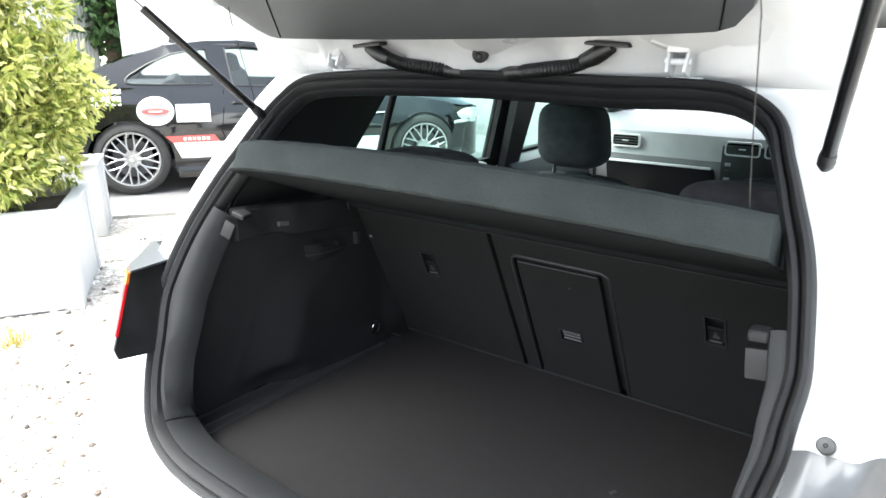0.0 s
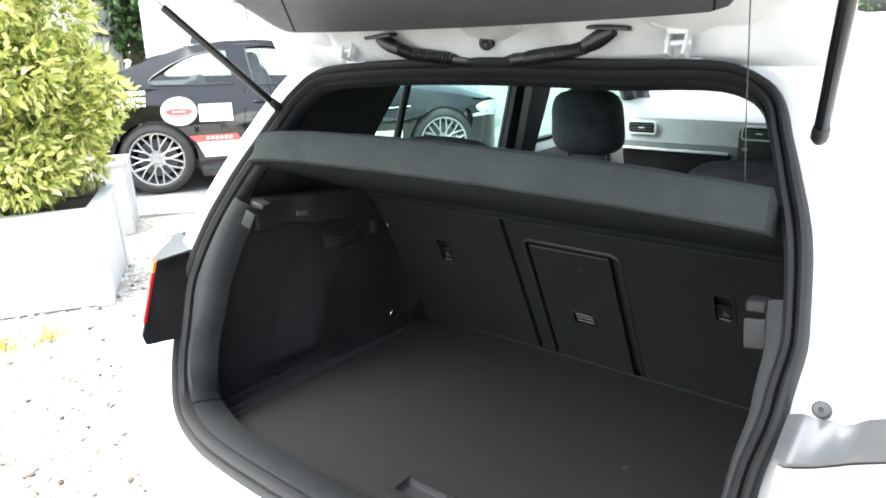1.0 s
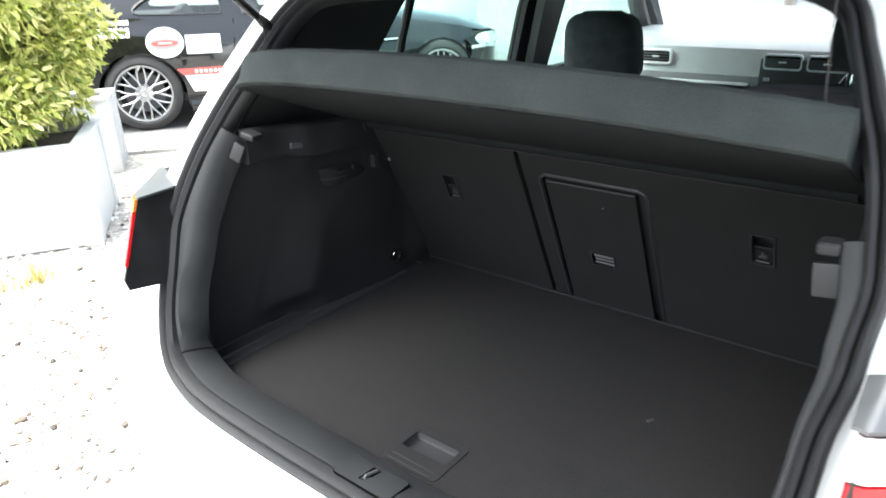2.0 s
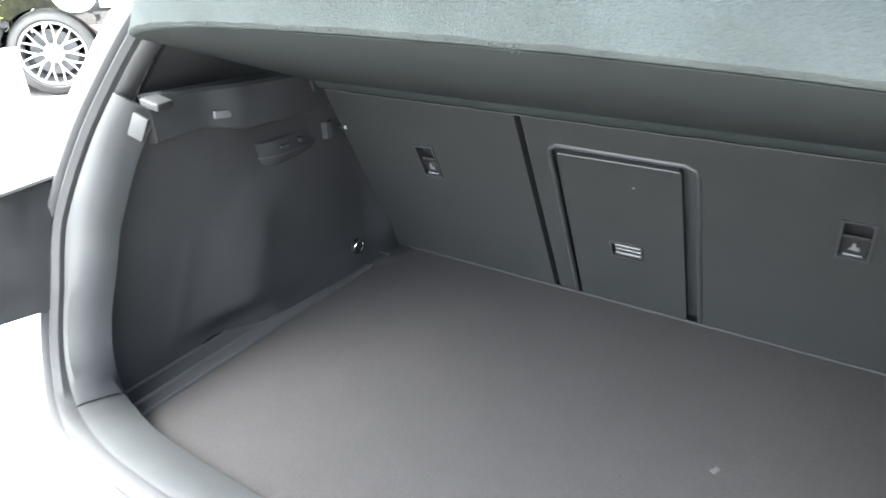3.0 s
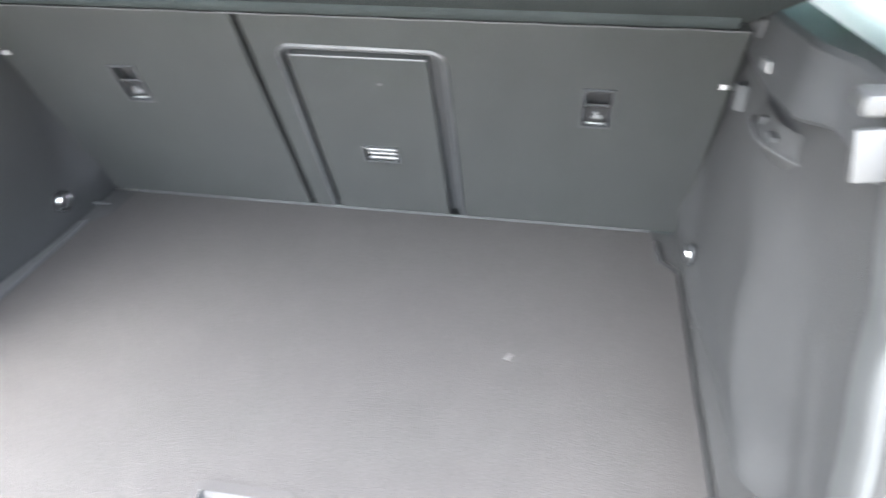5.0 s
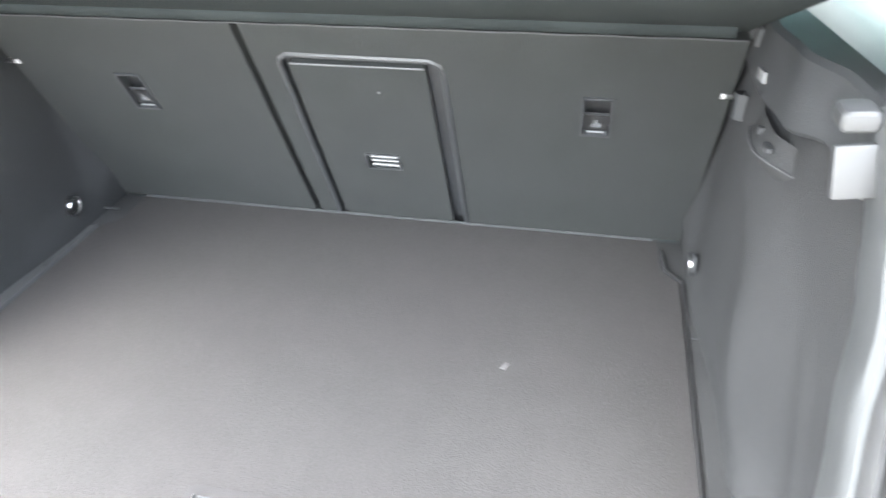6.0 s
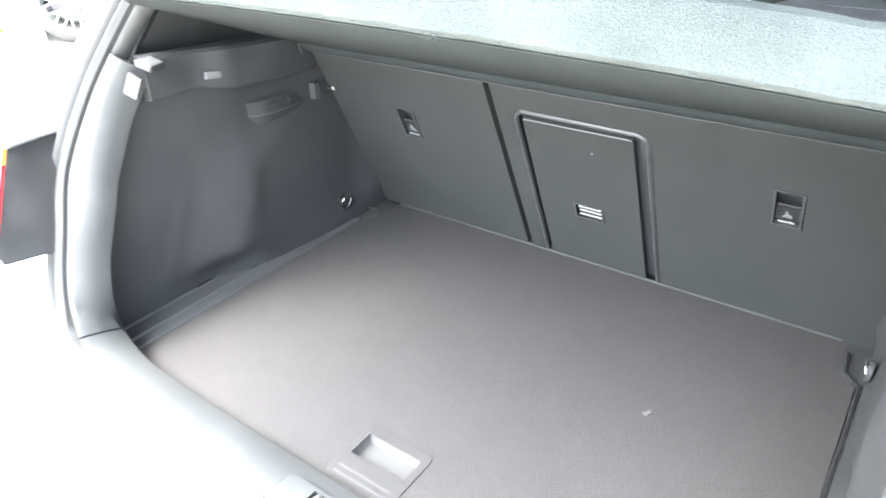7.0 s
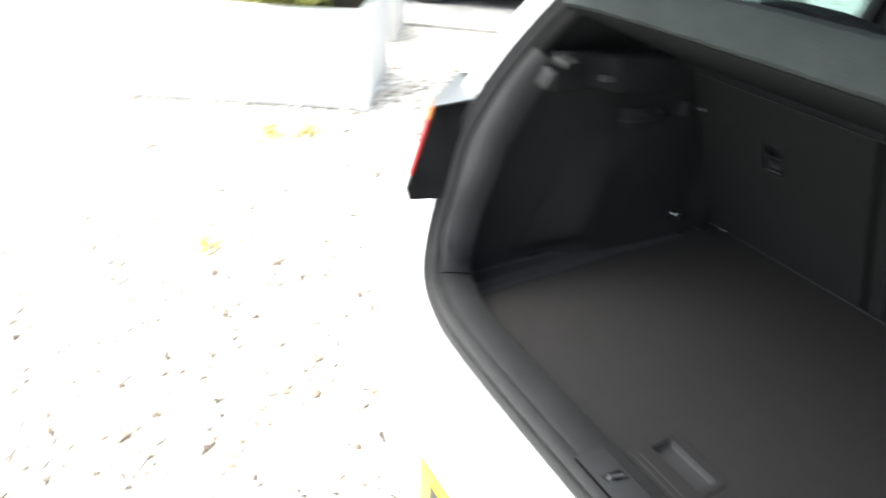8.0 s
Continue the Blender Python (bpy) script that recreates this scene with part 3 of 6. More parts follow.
# ---- boot interior ----
def boot_side(s):
    rows = []
    for f in np.linspace(0, 1, 72):
        r = []
        for z in np.linspace(0.655, 1.085, 44):
            y0 = rear_y(z) + 0.045
            y = y0 + (0.80 - y0) * f
            crease = 0.275 + 0.42 * (z - 0.755) + 4.0 * max(0.0, z - 0.86) ** 2
            arch = step(crease, crease + 0.135 + 0.8 * max(0.0, z - 0.86), y)
            x = 0.564 - 0.042 * min(1.0, max(0.0, (y - 0.09) / 0.36)) - 0.022 * arch - 0.02 * step(0.70, 0.80, y)
            x -= 0.0030 * math.exp(-((y - crease - 0.010) / 0.012) ** 2) * step(0.92, 0.84, z)
            x -= 0.0045 * math.exp(-((y - crease - 0.140) / 0.026) ** 2) * step(0.90, 0.80, z)
            x += 0.0012 * math.sin(23 * y + 11 * z) * math.sin(17 * z)
            foot = step(0.745, 0.695, z)
            x = x * (1 - foot) + (0.546 - 0.040 * (step(0.36, 0.46, y) if s < 0 else step(0.28, 0.34, y)) - 0.014 * step(0.46, 0.66, y)) * foot
            r.append((s * x, y, z))
        rows.append(r)
    lining = part("boot_side_lining", sheet(rows, 0.012, (s, 0, 0)), LINING, car, "dark charcoal felt boot side lining over the wheel arch")
    # ledge beside the floor board
    if s < 0:
        prof = ((0.4752, 0.660), (0.4752, 0.6825), (0.4762, 0.6844), (0.4780, 0.6844), (0.4800, 0.6798), (0.5050, 0.6796), (0.5068, 0.6846), (0.5090, 0.6846), (0.5112, 0.6806), (0.5425, 0.6812), (0.5445, 0.6850), (0.5600, 0.6850), (0.5600, 0.660))
    else:
        prof = ((0.4840, 0.655), (0.4840, 0.6785), (0.4870, 0.6812), (0.5000, 0.6818), (0.5600, 0.6822), (0.5600, 0.655))
    part("floor_ledge", loft([[(s * x, y, z) for x, z in prof] for y in (0.142, 0.40, 0.690)], True, True), LEDGE if s < 0 else LINING, lining)
    part("ledge_filler", box((s * 0.498, 0.745, 0.667), (0.094, 0.105, 0.025), 0.003), LINING, lining)
    part("joint_mark", box((s * (0.495 if s > 0 else 0.486), 0.567, 0.6822), (0.018 if s > 0 else 0.009, 0.0022, 0.0014), 0.0005), TRIM, lining)
    dy = 0.318 if s < 0 else 0.262
    part("felt_tear", plate([(dy, 0.6846), (dy + 0.008, 0.6868), (dy + 0.020, 0.6880), (dy + 0.030, 0.6868), (dy + 0.044, 0.6850)], [], lambda y, z: Vector((s * (0.5438 if s < 0 else 0.5435 - 0.040 * step(0.28, 0.34, y)), y, z)), Vector((s * 0.004, 0, 0))), HOLE, lining)
    # shelf support beam, a lip at its rear end and flush with the lining further in
    rows = []
    for y in np.linspace(0.306, 0.72, 29):
        inn = step(0.385, 0.455, y)
        xi = 0.513 - 0.016 * inn - 0.004 * math.exp(-((y - 0.545) / 0.045) ** 2)
        zt = 1.113 - 0.075 * (y - 0.30)
        zb = 1.046 - 0.020 * inn + 0.006 * math.sin(15 * (y - 0.30)) * inn
        rows.append([(s * (xi + 0.004), y, zb), (s * xi, y, zb + 0.004), (s * (xi - 0.001), y, (zb + zt) / 2), (s * (xi + 0.001), y, zt - 0.005), (s * (xi + 0.006), y, zt), (s * 0.536, y, zt + 0.002), (s * 0.536, y, zb - 0.002)])
    beam = part("shelf_support", loft(rows, True, True), SUPPORT, car, "dark plastic parcel shelf support ledge")
    if s < 0:
        clip = join(box((-0.484, 0.300, 1.110), (0.032, 0.030, 0.011), 0.004, pose(0, 0, 0, 0, 14, 10), seg=3), box((-0.503, 0.277, 1.080), (0.026, 0.007, 0.034), 0.003, pose(0, 0, 0, -14, 22, 12)))
    else:
        clip = join(box((0.491, 0.290, 1.114), (0.024, 0.026, 0.015), 0.006, pose(0, 0, 0, 0, -4), seg=3), box((0.497, 0.276, 1.083), (0.031, 0.008, 0.036), 0.003, pose(0, 0, 0, -12, -8)))
    part("end_cap", clip, CLIP, beam, "pale grey end clip")
    ly, lz = (0.425, 1.061) if s < 0 else (0.548, 1.046)
    lx = 0.5045 if s < 0 else 0.4935
    part("boot_light", box((s * lx, ly, lz), (0.007, 0.046 if s < 0 else 0.030, 0.012), 0.002, pose(0, 0, 0, -8)), ICON, beam, "small pale boot light")
    if s < 0:
        part("light_frame", box((-0.5025, 0.4485, 1.064), (0.006, 0.012, 0.022), 0.002), HOLE, beam)
    for y, z, turn in ((0.605, 1.066, 12), (0.640, 1.064, -10)):
        part("pivot_bracket", box((s * 0.4995, y, z), (0.018, 0.009, 0.022), 0.004, pose(0, 0, 0, turn)), SUPPORT, beam)
    part("latch_rib", loft([[(s * (0.500 - 0.010 * w), 0.628 + 0.010 * c, 0.996 - 0.030 * f) for c, w in ((-1, 0), (-0.6, 1), (0.4, 1.2), (1, 0))] for f in (0, 0.5, 1.0)], False), SUPPORT, beam)
    rows = []
    hy = 0.516 if s > 0 else 0.540
    hz = 0.008 if s > 0 else -0.002

    def lining_x(y):
        return 0.507 + 0.028 * step(0.52, 0.44, y)

    for a in np.linspace(0, math.pi, 19):
        w, e = math.sin(a) ** 0.6, math.cos(a)
        rows.append([(s * (lining_x(hy + r * e) - d * w), hy + r * e, z + hz) for d, r, z in ((0.000, 0.060, 0.994), (0.003, 0.058, 0.983), (0.009, 0.058, 0.976), (0.013, 0.060, 0.972), (0.011, 0.060, 0.967), (0.006, 0.058, 0.958), (0.0, 0.056, 0.952))])
    pocket = part("bag_hook", loft(rows, False), LINING, beam, "moulded half-round bag hook")
    # the lip's highlight, put in as a thin tube paler than the hook
    part("lip_highlight", tube([(s * (lining_x(hy + 0.060 * math.cos(a)) - 0.0145 * math.sin(a) ** 0.6), hy + 0.061 * math.cos(a), 0.972 + hz) for a in np.linspace(0.15, 2.99, 13)], 0.0013, 6), LEDGE, pocket)
    part("hook_pin", box((s * (lining_x(hy) - 0.004), hy - 0.012, 0.981 + hz), (0.008, 0.018, 0.006), 0.002), SUPPORT, pocket)
    part("hook_post", box((s * (lining_x(hy) - 0.004), hy + 0.026, 0.982 + hz), (0.008, 0.008, 0.009), 0.002), SUPPORT, pocket)
    # seat latch pin and tie-down eye
    # only the tip is pale, standing for the glint; the base stays black
    pin = part("latch_pin", tube([(s * 0.4845, 0.664, 0.978), (s * 0.4800, 0.664, 0.978)], lambda k: 0.0046 if k else 0.004, 10), PIN_GLINT, lining, "steel seat latch pin, its glint put in as pale grey")
    part("pin_base", tube([(s * 0.505, 0.664, 0.978), (s * 0.4842, 0.664, 0.978)], 0.0040, 10), BLACKPL, pin)
    ring = [(s * (0.4875 - 0.003 * math.sin(a)), 0.668 + 0.0135 * math.cos(a), 0.730 + 0.0145 * math.sin(a)) for a in np.linspace(0, 2 * math.pi, 21)]
    eye = part("tie_down_eye", tube(ring, 0.0016, 8, False), CHROME, lining, "chrome tie-down eye")
    cup = revolve([(0.006, 0.0005), (0.005, 0.010), (0.0, 0.0165), (-0.002, 0.019), (-0.001, 0.0205), (0.006, 0.021)], 24, "y")
    bmesh.ops.transform(cup, matrix=pose(s * 0.493, 0.668, 0.730) @ pose(0, 0, 0, 0, 0, 90 * s) @ Matrix.Diagonal((0.8, 1, 0.8, 1) if s < 0 else (0.7, 1, 0.8, 1)), verts=cup.verts)
    part("eye_cup", cup, BLACKPL if s < 0 else SUPPORT, eye)
    if s < 0:
        part("floor_clip", box((-0.480, 0.735, 0.688), (0.034, 0.005, 0.003), 0.001), TRIM, lining)
    # upper pillar trim between opening and window
    out = [(0.30, 1.06), (0.335, 1.12), (0.40, 1.22), (0.47, 1.315), (0.52, 1.36), (0.88, 1.37), (0.876, 1.345), (0.863, 1.299), (0.808, 1.134), (0.735, 1.035), (0.72, 1.01), (0.5, 1.02)]
    part("c_pillar_trim", plate(out, [], lambda y, z: Vector((s * min(side_x(z) - 0.055, lerp(z, (1.0, 1.13, 1.24, 1.33, 1.37), (0.56, 0.535, 0.495, 0.44, 0.40)) + 0.30 * max(0.0, y - rear_y(z))), y, z)), Vector((s * 0.012, 0, 0))), HEADLINER, car, "near-black pillar trim")


boot_side(-1)
boot_side(1)

# floor board with its lifting recess
FZ = 0.680
outer = [(-0.474, 0.138), (0.475, 0.138), (0.4815, 0.640), (0.4815, 0.690), (0.455, 0.712), (0.455, 0.7995), (-0.450, 0.7995), (-0.450, 0.712), (-0.474, 0.690)]
board_top = thing("boot_floor_board", (0, 0.46, 0.66), "charcoal carpeted boot floor board with a lifting recess", "boot floor")
hole = rounded(-0.048, 0.150, 0.056, 0.236, 0.008)
part("board", plate(outer, [hole], lambda x, y: Vector((x, y, FZ)), Vector((0, 0, -0.02))), CARPET, board_top)
rec = part("lifting_recess", plate(rounded(-0.051, 0.147, 0.059, 0.239, 0.010), [rounded(-0.040, 0.187, 0.048, 0.226, 0.004)], lambda x, y: Vector((x, y, 0.6815)), Vector((0, 0, -0.006))), PLATE, board_top, "charcoal moulded lifting plate")
tub = []
for x0, y0, x1, y1, z in ((-0.040, 0.187, 0.048, 0.226, 0.681), (-0.039, 0.188, 0.047, 0.225, 0.676), (-0.036, 0.189, 0.045, 0.223, 0.6715), (-0.035, 0.190, 0.044, 0.222, 0.6705)):
    tub.append([(x, y, z) for x, y in rounded(x0, y0, x1, y1, 0.003)])
bm = loft(tub, True, False)
bm.faces.new(bm.verts[-20:])
part("finger_well", bm, WELL, rec, "mid-grey finger well")
part("well_rim", tube([(x, y, 0.6818) for x, y in ((-0.0405, 0.226), (-0.0405, 0.187))], 0.0011, 6), PALEGREY, rec)
for y in (0.153, 0.164):
    part("plate_groove", box((0.004, y, 0.6817), (0.086, 0.0032, 0.0012), 0.0005), WELL, rec)
part("lint", box((0.256, 0.474, 0.6812), (0.007, 0.013, 0.0012), 0.0004, pose(0, 0, 0, 0, 0, -25)), LINT, board_top)
part("corner_strip", tube([(0.460, 0.764, 0.684), (0.464, 0.712, 0.684), (0.4865, 0.688, 0.682), (0.4860, 0.60, 0.681), (0.4805, 0.36, 0.681), (0.4785, 0.15, 0.681)], 0.0032, 6), BLACKPL, board_top)
part("seat_gap", tube([(-0.448, 0.7965, 0.6812), (0.448, 0.7965, 0.6812)], 0.0021, 6), SUPPORT, board_top)
# tray below the board
part("boot_tub", join(box((0, 0.46, 0.645), (1.14, 0.72, 0.015), 0.003), box((0, 0.105, 0.655), (0.90, 0.02, 0.04), 0.003)), DARKTRIM, car)

# ---- rear seat backs ----
LEAN = Vector((0, -0.418, 0.908))
FACE = Vector((0, -0.908, -0.418))


def seat(x, v, out=0.0):
    return Vector((0, 0.800, 0.680)) + Vector((x, 0, 0)) + LEAN * v + FACE * out


rear = part("rear_seat_backing", plate([(-0.495, -0.03), (0.495, -0.03), (0.495, 0.405), (-0.495, 0.405)], [], lambda x, v: seat(x, v, -0.022), -FACE * 0.07), BLACKPL, car, "split folding rear seat backs seen from the boot")
TOPV = 0.412
LH = [(-0.3325, 0.245), (-0.2975, 0.245), (-0.2975, 0.312), (-0.3325, 0.312)]
RH = [(0.3225, 0.245), (0.3575, 0.245), (0.3575, 0.312), (0.3225, 0.312)]
left_panel = plate([(-0.492, 0.002), (-0.1185, 0.002), (-0.1185, TOPV), (-0.492, TOPV)], [LH], lambda x, v: seat(x, v), -FACE * 0.018)
bev = part("seat_back_small", left_panel, SEATFELT, rear, "charcoal felt back of the narrow seat")
notch = [(0.147, 0.002), (0.144, 0.345)] + [(0.144 - 0.014 * (1 - math.cos(a)), 0.345 + 0.014 * math.sin(a)) for a in np.linspace(0.2, math.pi / 2, 5)] + \
        [(-0.057 - 0.014 * math.sin(a), 0.347 + 0.014 * math.cos(a)) for a in np.linspace(0, math.pi / 2 - 0.2, 5)] + [(-0.071, 0.347), (-0.072, 0.002)]
right_panel = plate([(-0.1075, 0.002), (-0.1075, TOPV), (0.492, TOPV), (0.492, 0.002)] + notch, [RH], lambda x, v: seat(x, v), -FACE * 0.018)
big = part("seat_back_large", right_panel, SEATFELT, rear, "charcoal felt back of the wide seat")
edge = [(-0.073, 0.004), (-0.0715, 0.347), (-0.068, 0.356), (-0.058, 0.3635), (0.130, 0.3615), (0.142, 0.355), (0.1468, 0.343), (0.1485, 0.004)]
part("hatch_frame", tube([seat(x, v, -0.001) for x, v in edge], 0.0042, 8), DARKTRIM, big, "dark moulded frame")
part("frame_bed", plate([(-0.071, 0.002), (0.146, 0.002), (0.143, 0.353), (-0.070, 0.353)], [], lambda x, v: seat(x, v, -0.013), -FACE * 0.006), DARKTRIM, big)
flap = part("ski_hatch_flap", plate([(-0.062, 0.004), (0.126, 0.004), (0.1245, 0.346), (0.1205, 0.350), (-0.055, 0.350), (-0.059, 0.346)], [[(0.009, 0.139), (0.057, 0.139), (0.057, 0.170), (0.009, 0.170)]], lambda x, v: seat(x, v, 0.001), -FACE * 0.010), SEATFELT, big, "charcoal felt load-through flap")
part("flap_rim", tube([seat(x, v, 0.001) for x, v in ((-0.057, 0.349), (0.1225, 0.349))], 0.0015, 8), PALEGREY, flap)
grip = part("flap_handle", plate([(0.0065, 0.1365), (0.0595, 0.1365), (0.0595, 0.1725), (0.0065, 0.1725)], [[(0.009, 0.139), (0.057, 0.139), (0.057, 0.170), (0.009, 0.170)]], lambda x, v: seat(x, v, 0.003), -FACE * 0.004), DARKTRIM, flap)
part("handle_well", plate([(0.008, 0.138), (0.058, 0.138), (0.058, 0.171), (0.008, 0.171)], [], lambda x, v: seat(x, v, -0.0115), -FACE * 0.002), HOLE, grip)
for v, r in ((0.1645, 0.0042), (0.1545, 0.0026), (0.1445, 0.0030)):
    part("handle_bar", tube([seat(0.0145, v, -0.001), seat(0.056, v, -0.001)], r, 8), PALEGREY, grip)
part("fluff", box(seat(0.0555, 0.304, 0.002), (0.004, 0.002, 0.003), 0.0008), PALEGREY, flap)
for hx, base in ((-0.315, bev), (0.340, big)):
    bez = part("latch_bezel", plate([(hx - 0.0200, 0.2425), (hx + 0.0200, 0.2425), (hx + 0.0200, 0.3145), (hx - 0.0200, 0.3145)], [[(hx - 0.0165, 0.246), (hx + 0.0165, 0.246), (hx + 0.0165, 0.311), (hx - 0.0165, 0.311)]], lambda x, v: seat(x, v, 0.0025), -FACE * 0.004), SUPPORT, base)
    part("latch_well", plate([(hx - 0.0175, 0.245), (hx + 0.0175, 0.245), (hx + 0.0175, 0.312), (hx - 0.0175, 0.312)], [], lambda x, v: seat(x, v, -0.0155), -FACE * 0.002), BLACKPL, bez)
    part("anchor_flap", plate(rounded(hx - 0.0155, 0.250, hx + 0.0155, 0.278, 0.003), [], lambda x, v: seat(x, v, -0.003), -FACE * 0.005), BLACKPL, bez, "child-seat anchor cover")
    part("symbol", plate([(hx - 0.007, 0.258), (hx + 0.007, 0.2575), (hx + 0.0065, 0.264), (hx + 0.002, 0.2655), (hx + 0.001, 0.271), (hx - 0.002, 0.271), (hx - 0.003, 0.264)], [], lambda x, v: seat(x, v, -0.0015), -FACE * 0.001), ICON, bez)
    part("lever_edge", tube([seat(hx - 0.0155, 0.281, -0.004), seat(hx + 0.0155, 0.281, -0.004)], 0.0012, 6), TRIM, bez)
    part("symbol_bar", box(seat(hx, 0.2495, -0.001), (0.022, 0.002, 0.0025), 0.0006), ICON, bez)
# piped top edge, roll and front faces of the seats
part("seat_piping", tube([seat(x, TOPV + 0.001, 0.001 + 0.0005 * math.sin(70 * x)) for x in np.linspace(-0.49, 0.49, 60)], 0.0011, 6), LEDGE, rear)
for x0, x1 in ((-0.52, -0.12), (-0.105, 0.52)):
    rows = []
    for x in np.linspace(x0, x1, 10):
        e = 0.012 * step(0.03, 0.0, min(x - x0, x1 - x))
        rows.append([seat(x, v, o) for v, o in ((-0.05, -0.10), (TOPV - 0.003, -0.025), (TOPV + 0.025 - e, -0.04), (TOPV + 0.045 - e, -0.09), (TOPV + 0.030 - e, -0.15), (TOPV - 0.05, -0.185), (0.1, -0.20), (-0.1, -0.22))])
    part("seat_cushion", loft([[tuple(p) for p in r] for r in rows], True, True), SEATCLOTH, rear, "dark cloth rear seat bolster")


def headrest(cx, y, z0, w, h, d, rake, parent, posts=True):
    rows = []
    for k, v in enumerate(0.5 - 0.5 * math.cos(math.pi * q / 14) for q in range(15)):
        e = (1 - abs(2 * min(max(v, 0.012), 0.988) - 1) ** 4.5) ** 0.30
        ww, dd = w / 2 * e * (1 - 0.10 * v), d / 2 * e
        zz, yy = z0 + h * v, y - rake * v
        rows.append([(cx + ww * (abs(math.cos(a)) ** 0.5) * (1 if math.cos(a) >= 0 else -1), yy + dd * (abs(math.sin(a)) ** 0.6) * (1 if math.sin(a) >= 0 else -1), zz) for a in (2 * math.pi * i / 20 for i in range(20))])
    hr = part("headrest", loft(rows, True, True), SEATCLOTH, parent, "dark cloth headrest")
    if posts:
        for dx in (-0.07, 0.07):
            part("headrest_post", tube([(cx + dx, y, z0 - 0.10), (cx + dx, y, z0 + 0.02)], 0.007, 10), CHROME, hr)
    return hr


for cx in (-0.368, 0.0, 0.370):
    headrest(cx, 0.760, 1.086 if cx else 1.02, 0.292, 0.104 if cx else 0.05, 0.105, 0.01, rear, False)

# ---- parcel shelf, hung by two cords ----
def shelf_y(x):
    return 0.177 + 0.100 * (abs(x) / 0.47) ** 2.4


SL = 0.395


def shelf_z(y):
    return 1.062 + SL * (0.640 - y)


def parcel_shelf():
    sh = thing("parcel_shelf", (0, 0.4, 1.14), "grey fleece-covered parcel shelf tilted up on two cords", "parcel shelf")
    rows = []
    rng = random.Random(3)
    for x in np.linspace(-0.505, 0.490, 61):
        yr = shelf_y(x)
        r = [(x, y, shelf_z(y)) for y in np.linspace(0.645, yr + 0.020, 7)]
        fz = shelf_z(yr)
        low = fz + 0.0008 + 0.0008 * rng.uniform(-1, 1)
        r += [(x, yr + 0.008, shelf_z(yr + 0.008)), (x, yr + 0.001, low), (x, yr - 0.003, low + 0.004), (x, yr + 0.000, low + 0.026), (x, yr + 0.004, low + 0.040), (x, yr + 0.009, low + 0.0465), (x, yr + 0.018, low + 0.049), (x, yr + 0.045, shelf_z(yr + 0.045) + 0.043)]
        r += [(x, y, shelf_z(y) + 0.022) for y in np.linspace(yr + 0.10, 0.645, 6)]
        cut = 0.040 * step(-0.40, -0.505, x)
        rows.append([(p[0] + cut * min(1.0, max(0.0, (p[2] - low) / 0.04)) if p[1] < yr + 0.05 else p[0], p[1], p[2]) for p in r])
    part("board", loft(rows, True, True), SHELF, sh)
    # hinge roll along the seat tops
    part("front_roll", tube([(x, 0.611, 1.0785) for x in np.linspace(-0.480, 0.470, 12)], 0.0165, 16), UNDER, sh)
    rows = []
    for x in np.linspace(-0.503, 0.488, 41):
        yr = shelf_y(x)
        fz = shelf_z(yr)
        rows.append([(x, y, shelf_z(y) - 0.0012) for y in np.linspace(0.640, yr + 0.024, 8)] + [(x, yr + 0.012, shelf_z(yr + 0.012) - 0.0010), (x, yr + 0.0045, shelf_z(yr + 0.0045) - 0.0006)])
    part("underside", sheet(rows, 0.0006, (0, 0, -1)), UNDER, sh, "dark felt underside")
    hairs = []
    for k in range(90):
        x = rng.uniform(-0.49, 0.48) if k > 5 else 0.124 + rng.gauss(0, 0.003)
        ln = rng.uniform(0.0006, 0.0018) if k > 5 else rng.uniform(0.003, 0.006)
        y, z = shelf_y(x) - 0.001, shelf_z(shelf_y(x)) + 0.0025
        hairs.append(tube([(x, y, z), (x + rng.gauss(0, 0.002), y - ln * 0.5, z - ln * 0.6), (x + rng.gauss(0, 0.003), y - ln * 0.7, z - ln)], 0.00025, 3))
    tagged(part("fleece_fuzz", join(*hairs), SHELF, sh, "frayed fleece fibres"), kind="stuff")
    part("cord", tube([(0.462, 0.300, shelf_z(0.30) + 0.03), (0.459, 0.285, 1.33), (0.456, 0.27, 1.462), (0.452, 0.235, 1.545)], 0.0008, 6), BLACKPL, sh, "thin black shelf cord")
    part("cord", tube([(-0.484, 0.365, shelf_z(0.365) + 0.015), (-0.481, 0.36, 1.274), (-0.452, 0.33, 1.345), (-0.426, 0.28, 1.47), (-0.412, 0.262, 1.53)], 0.0008, 6), BLACKPL, sh, "thin black shelf cord")


parcel_shelf()

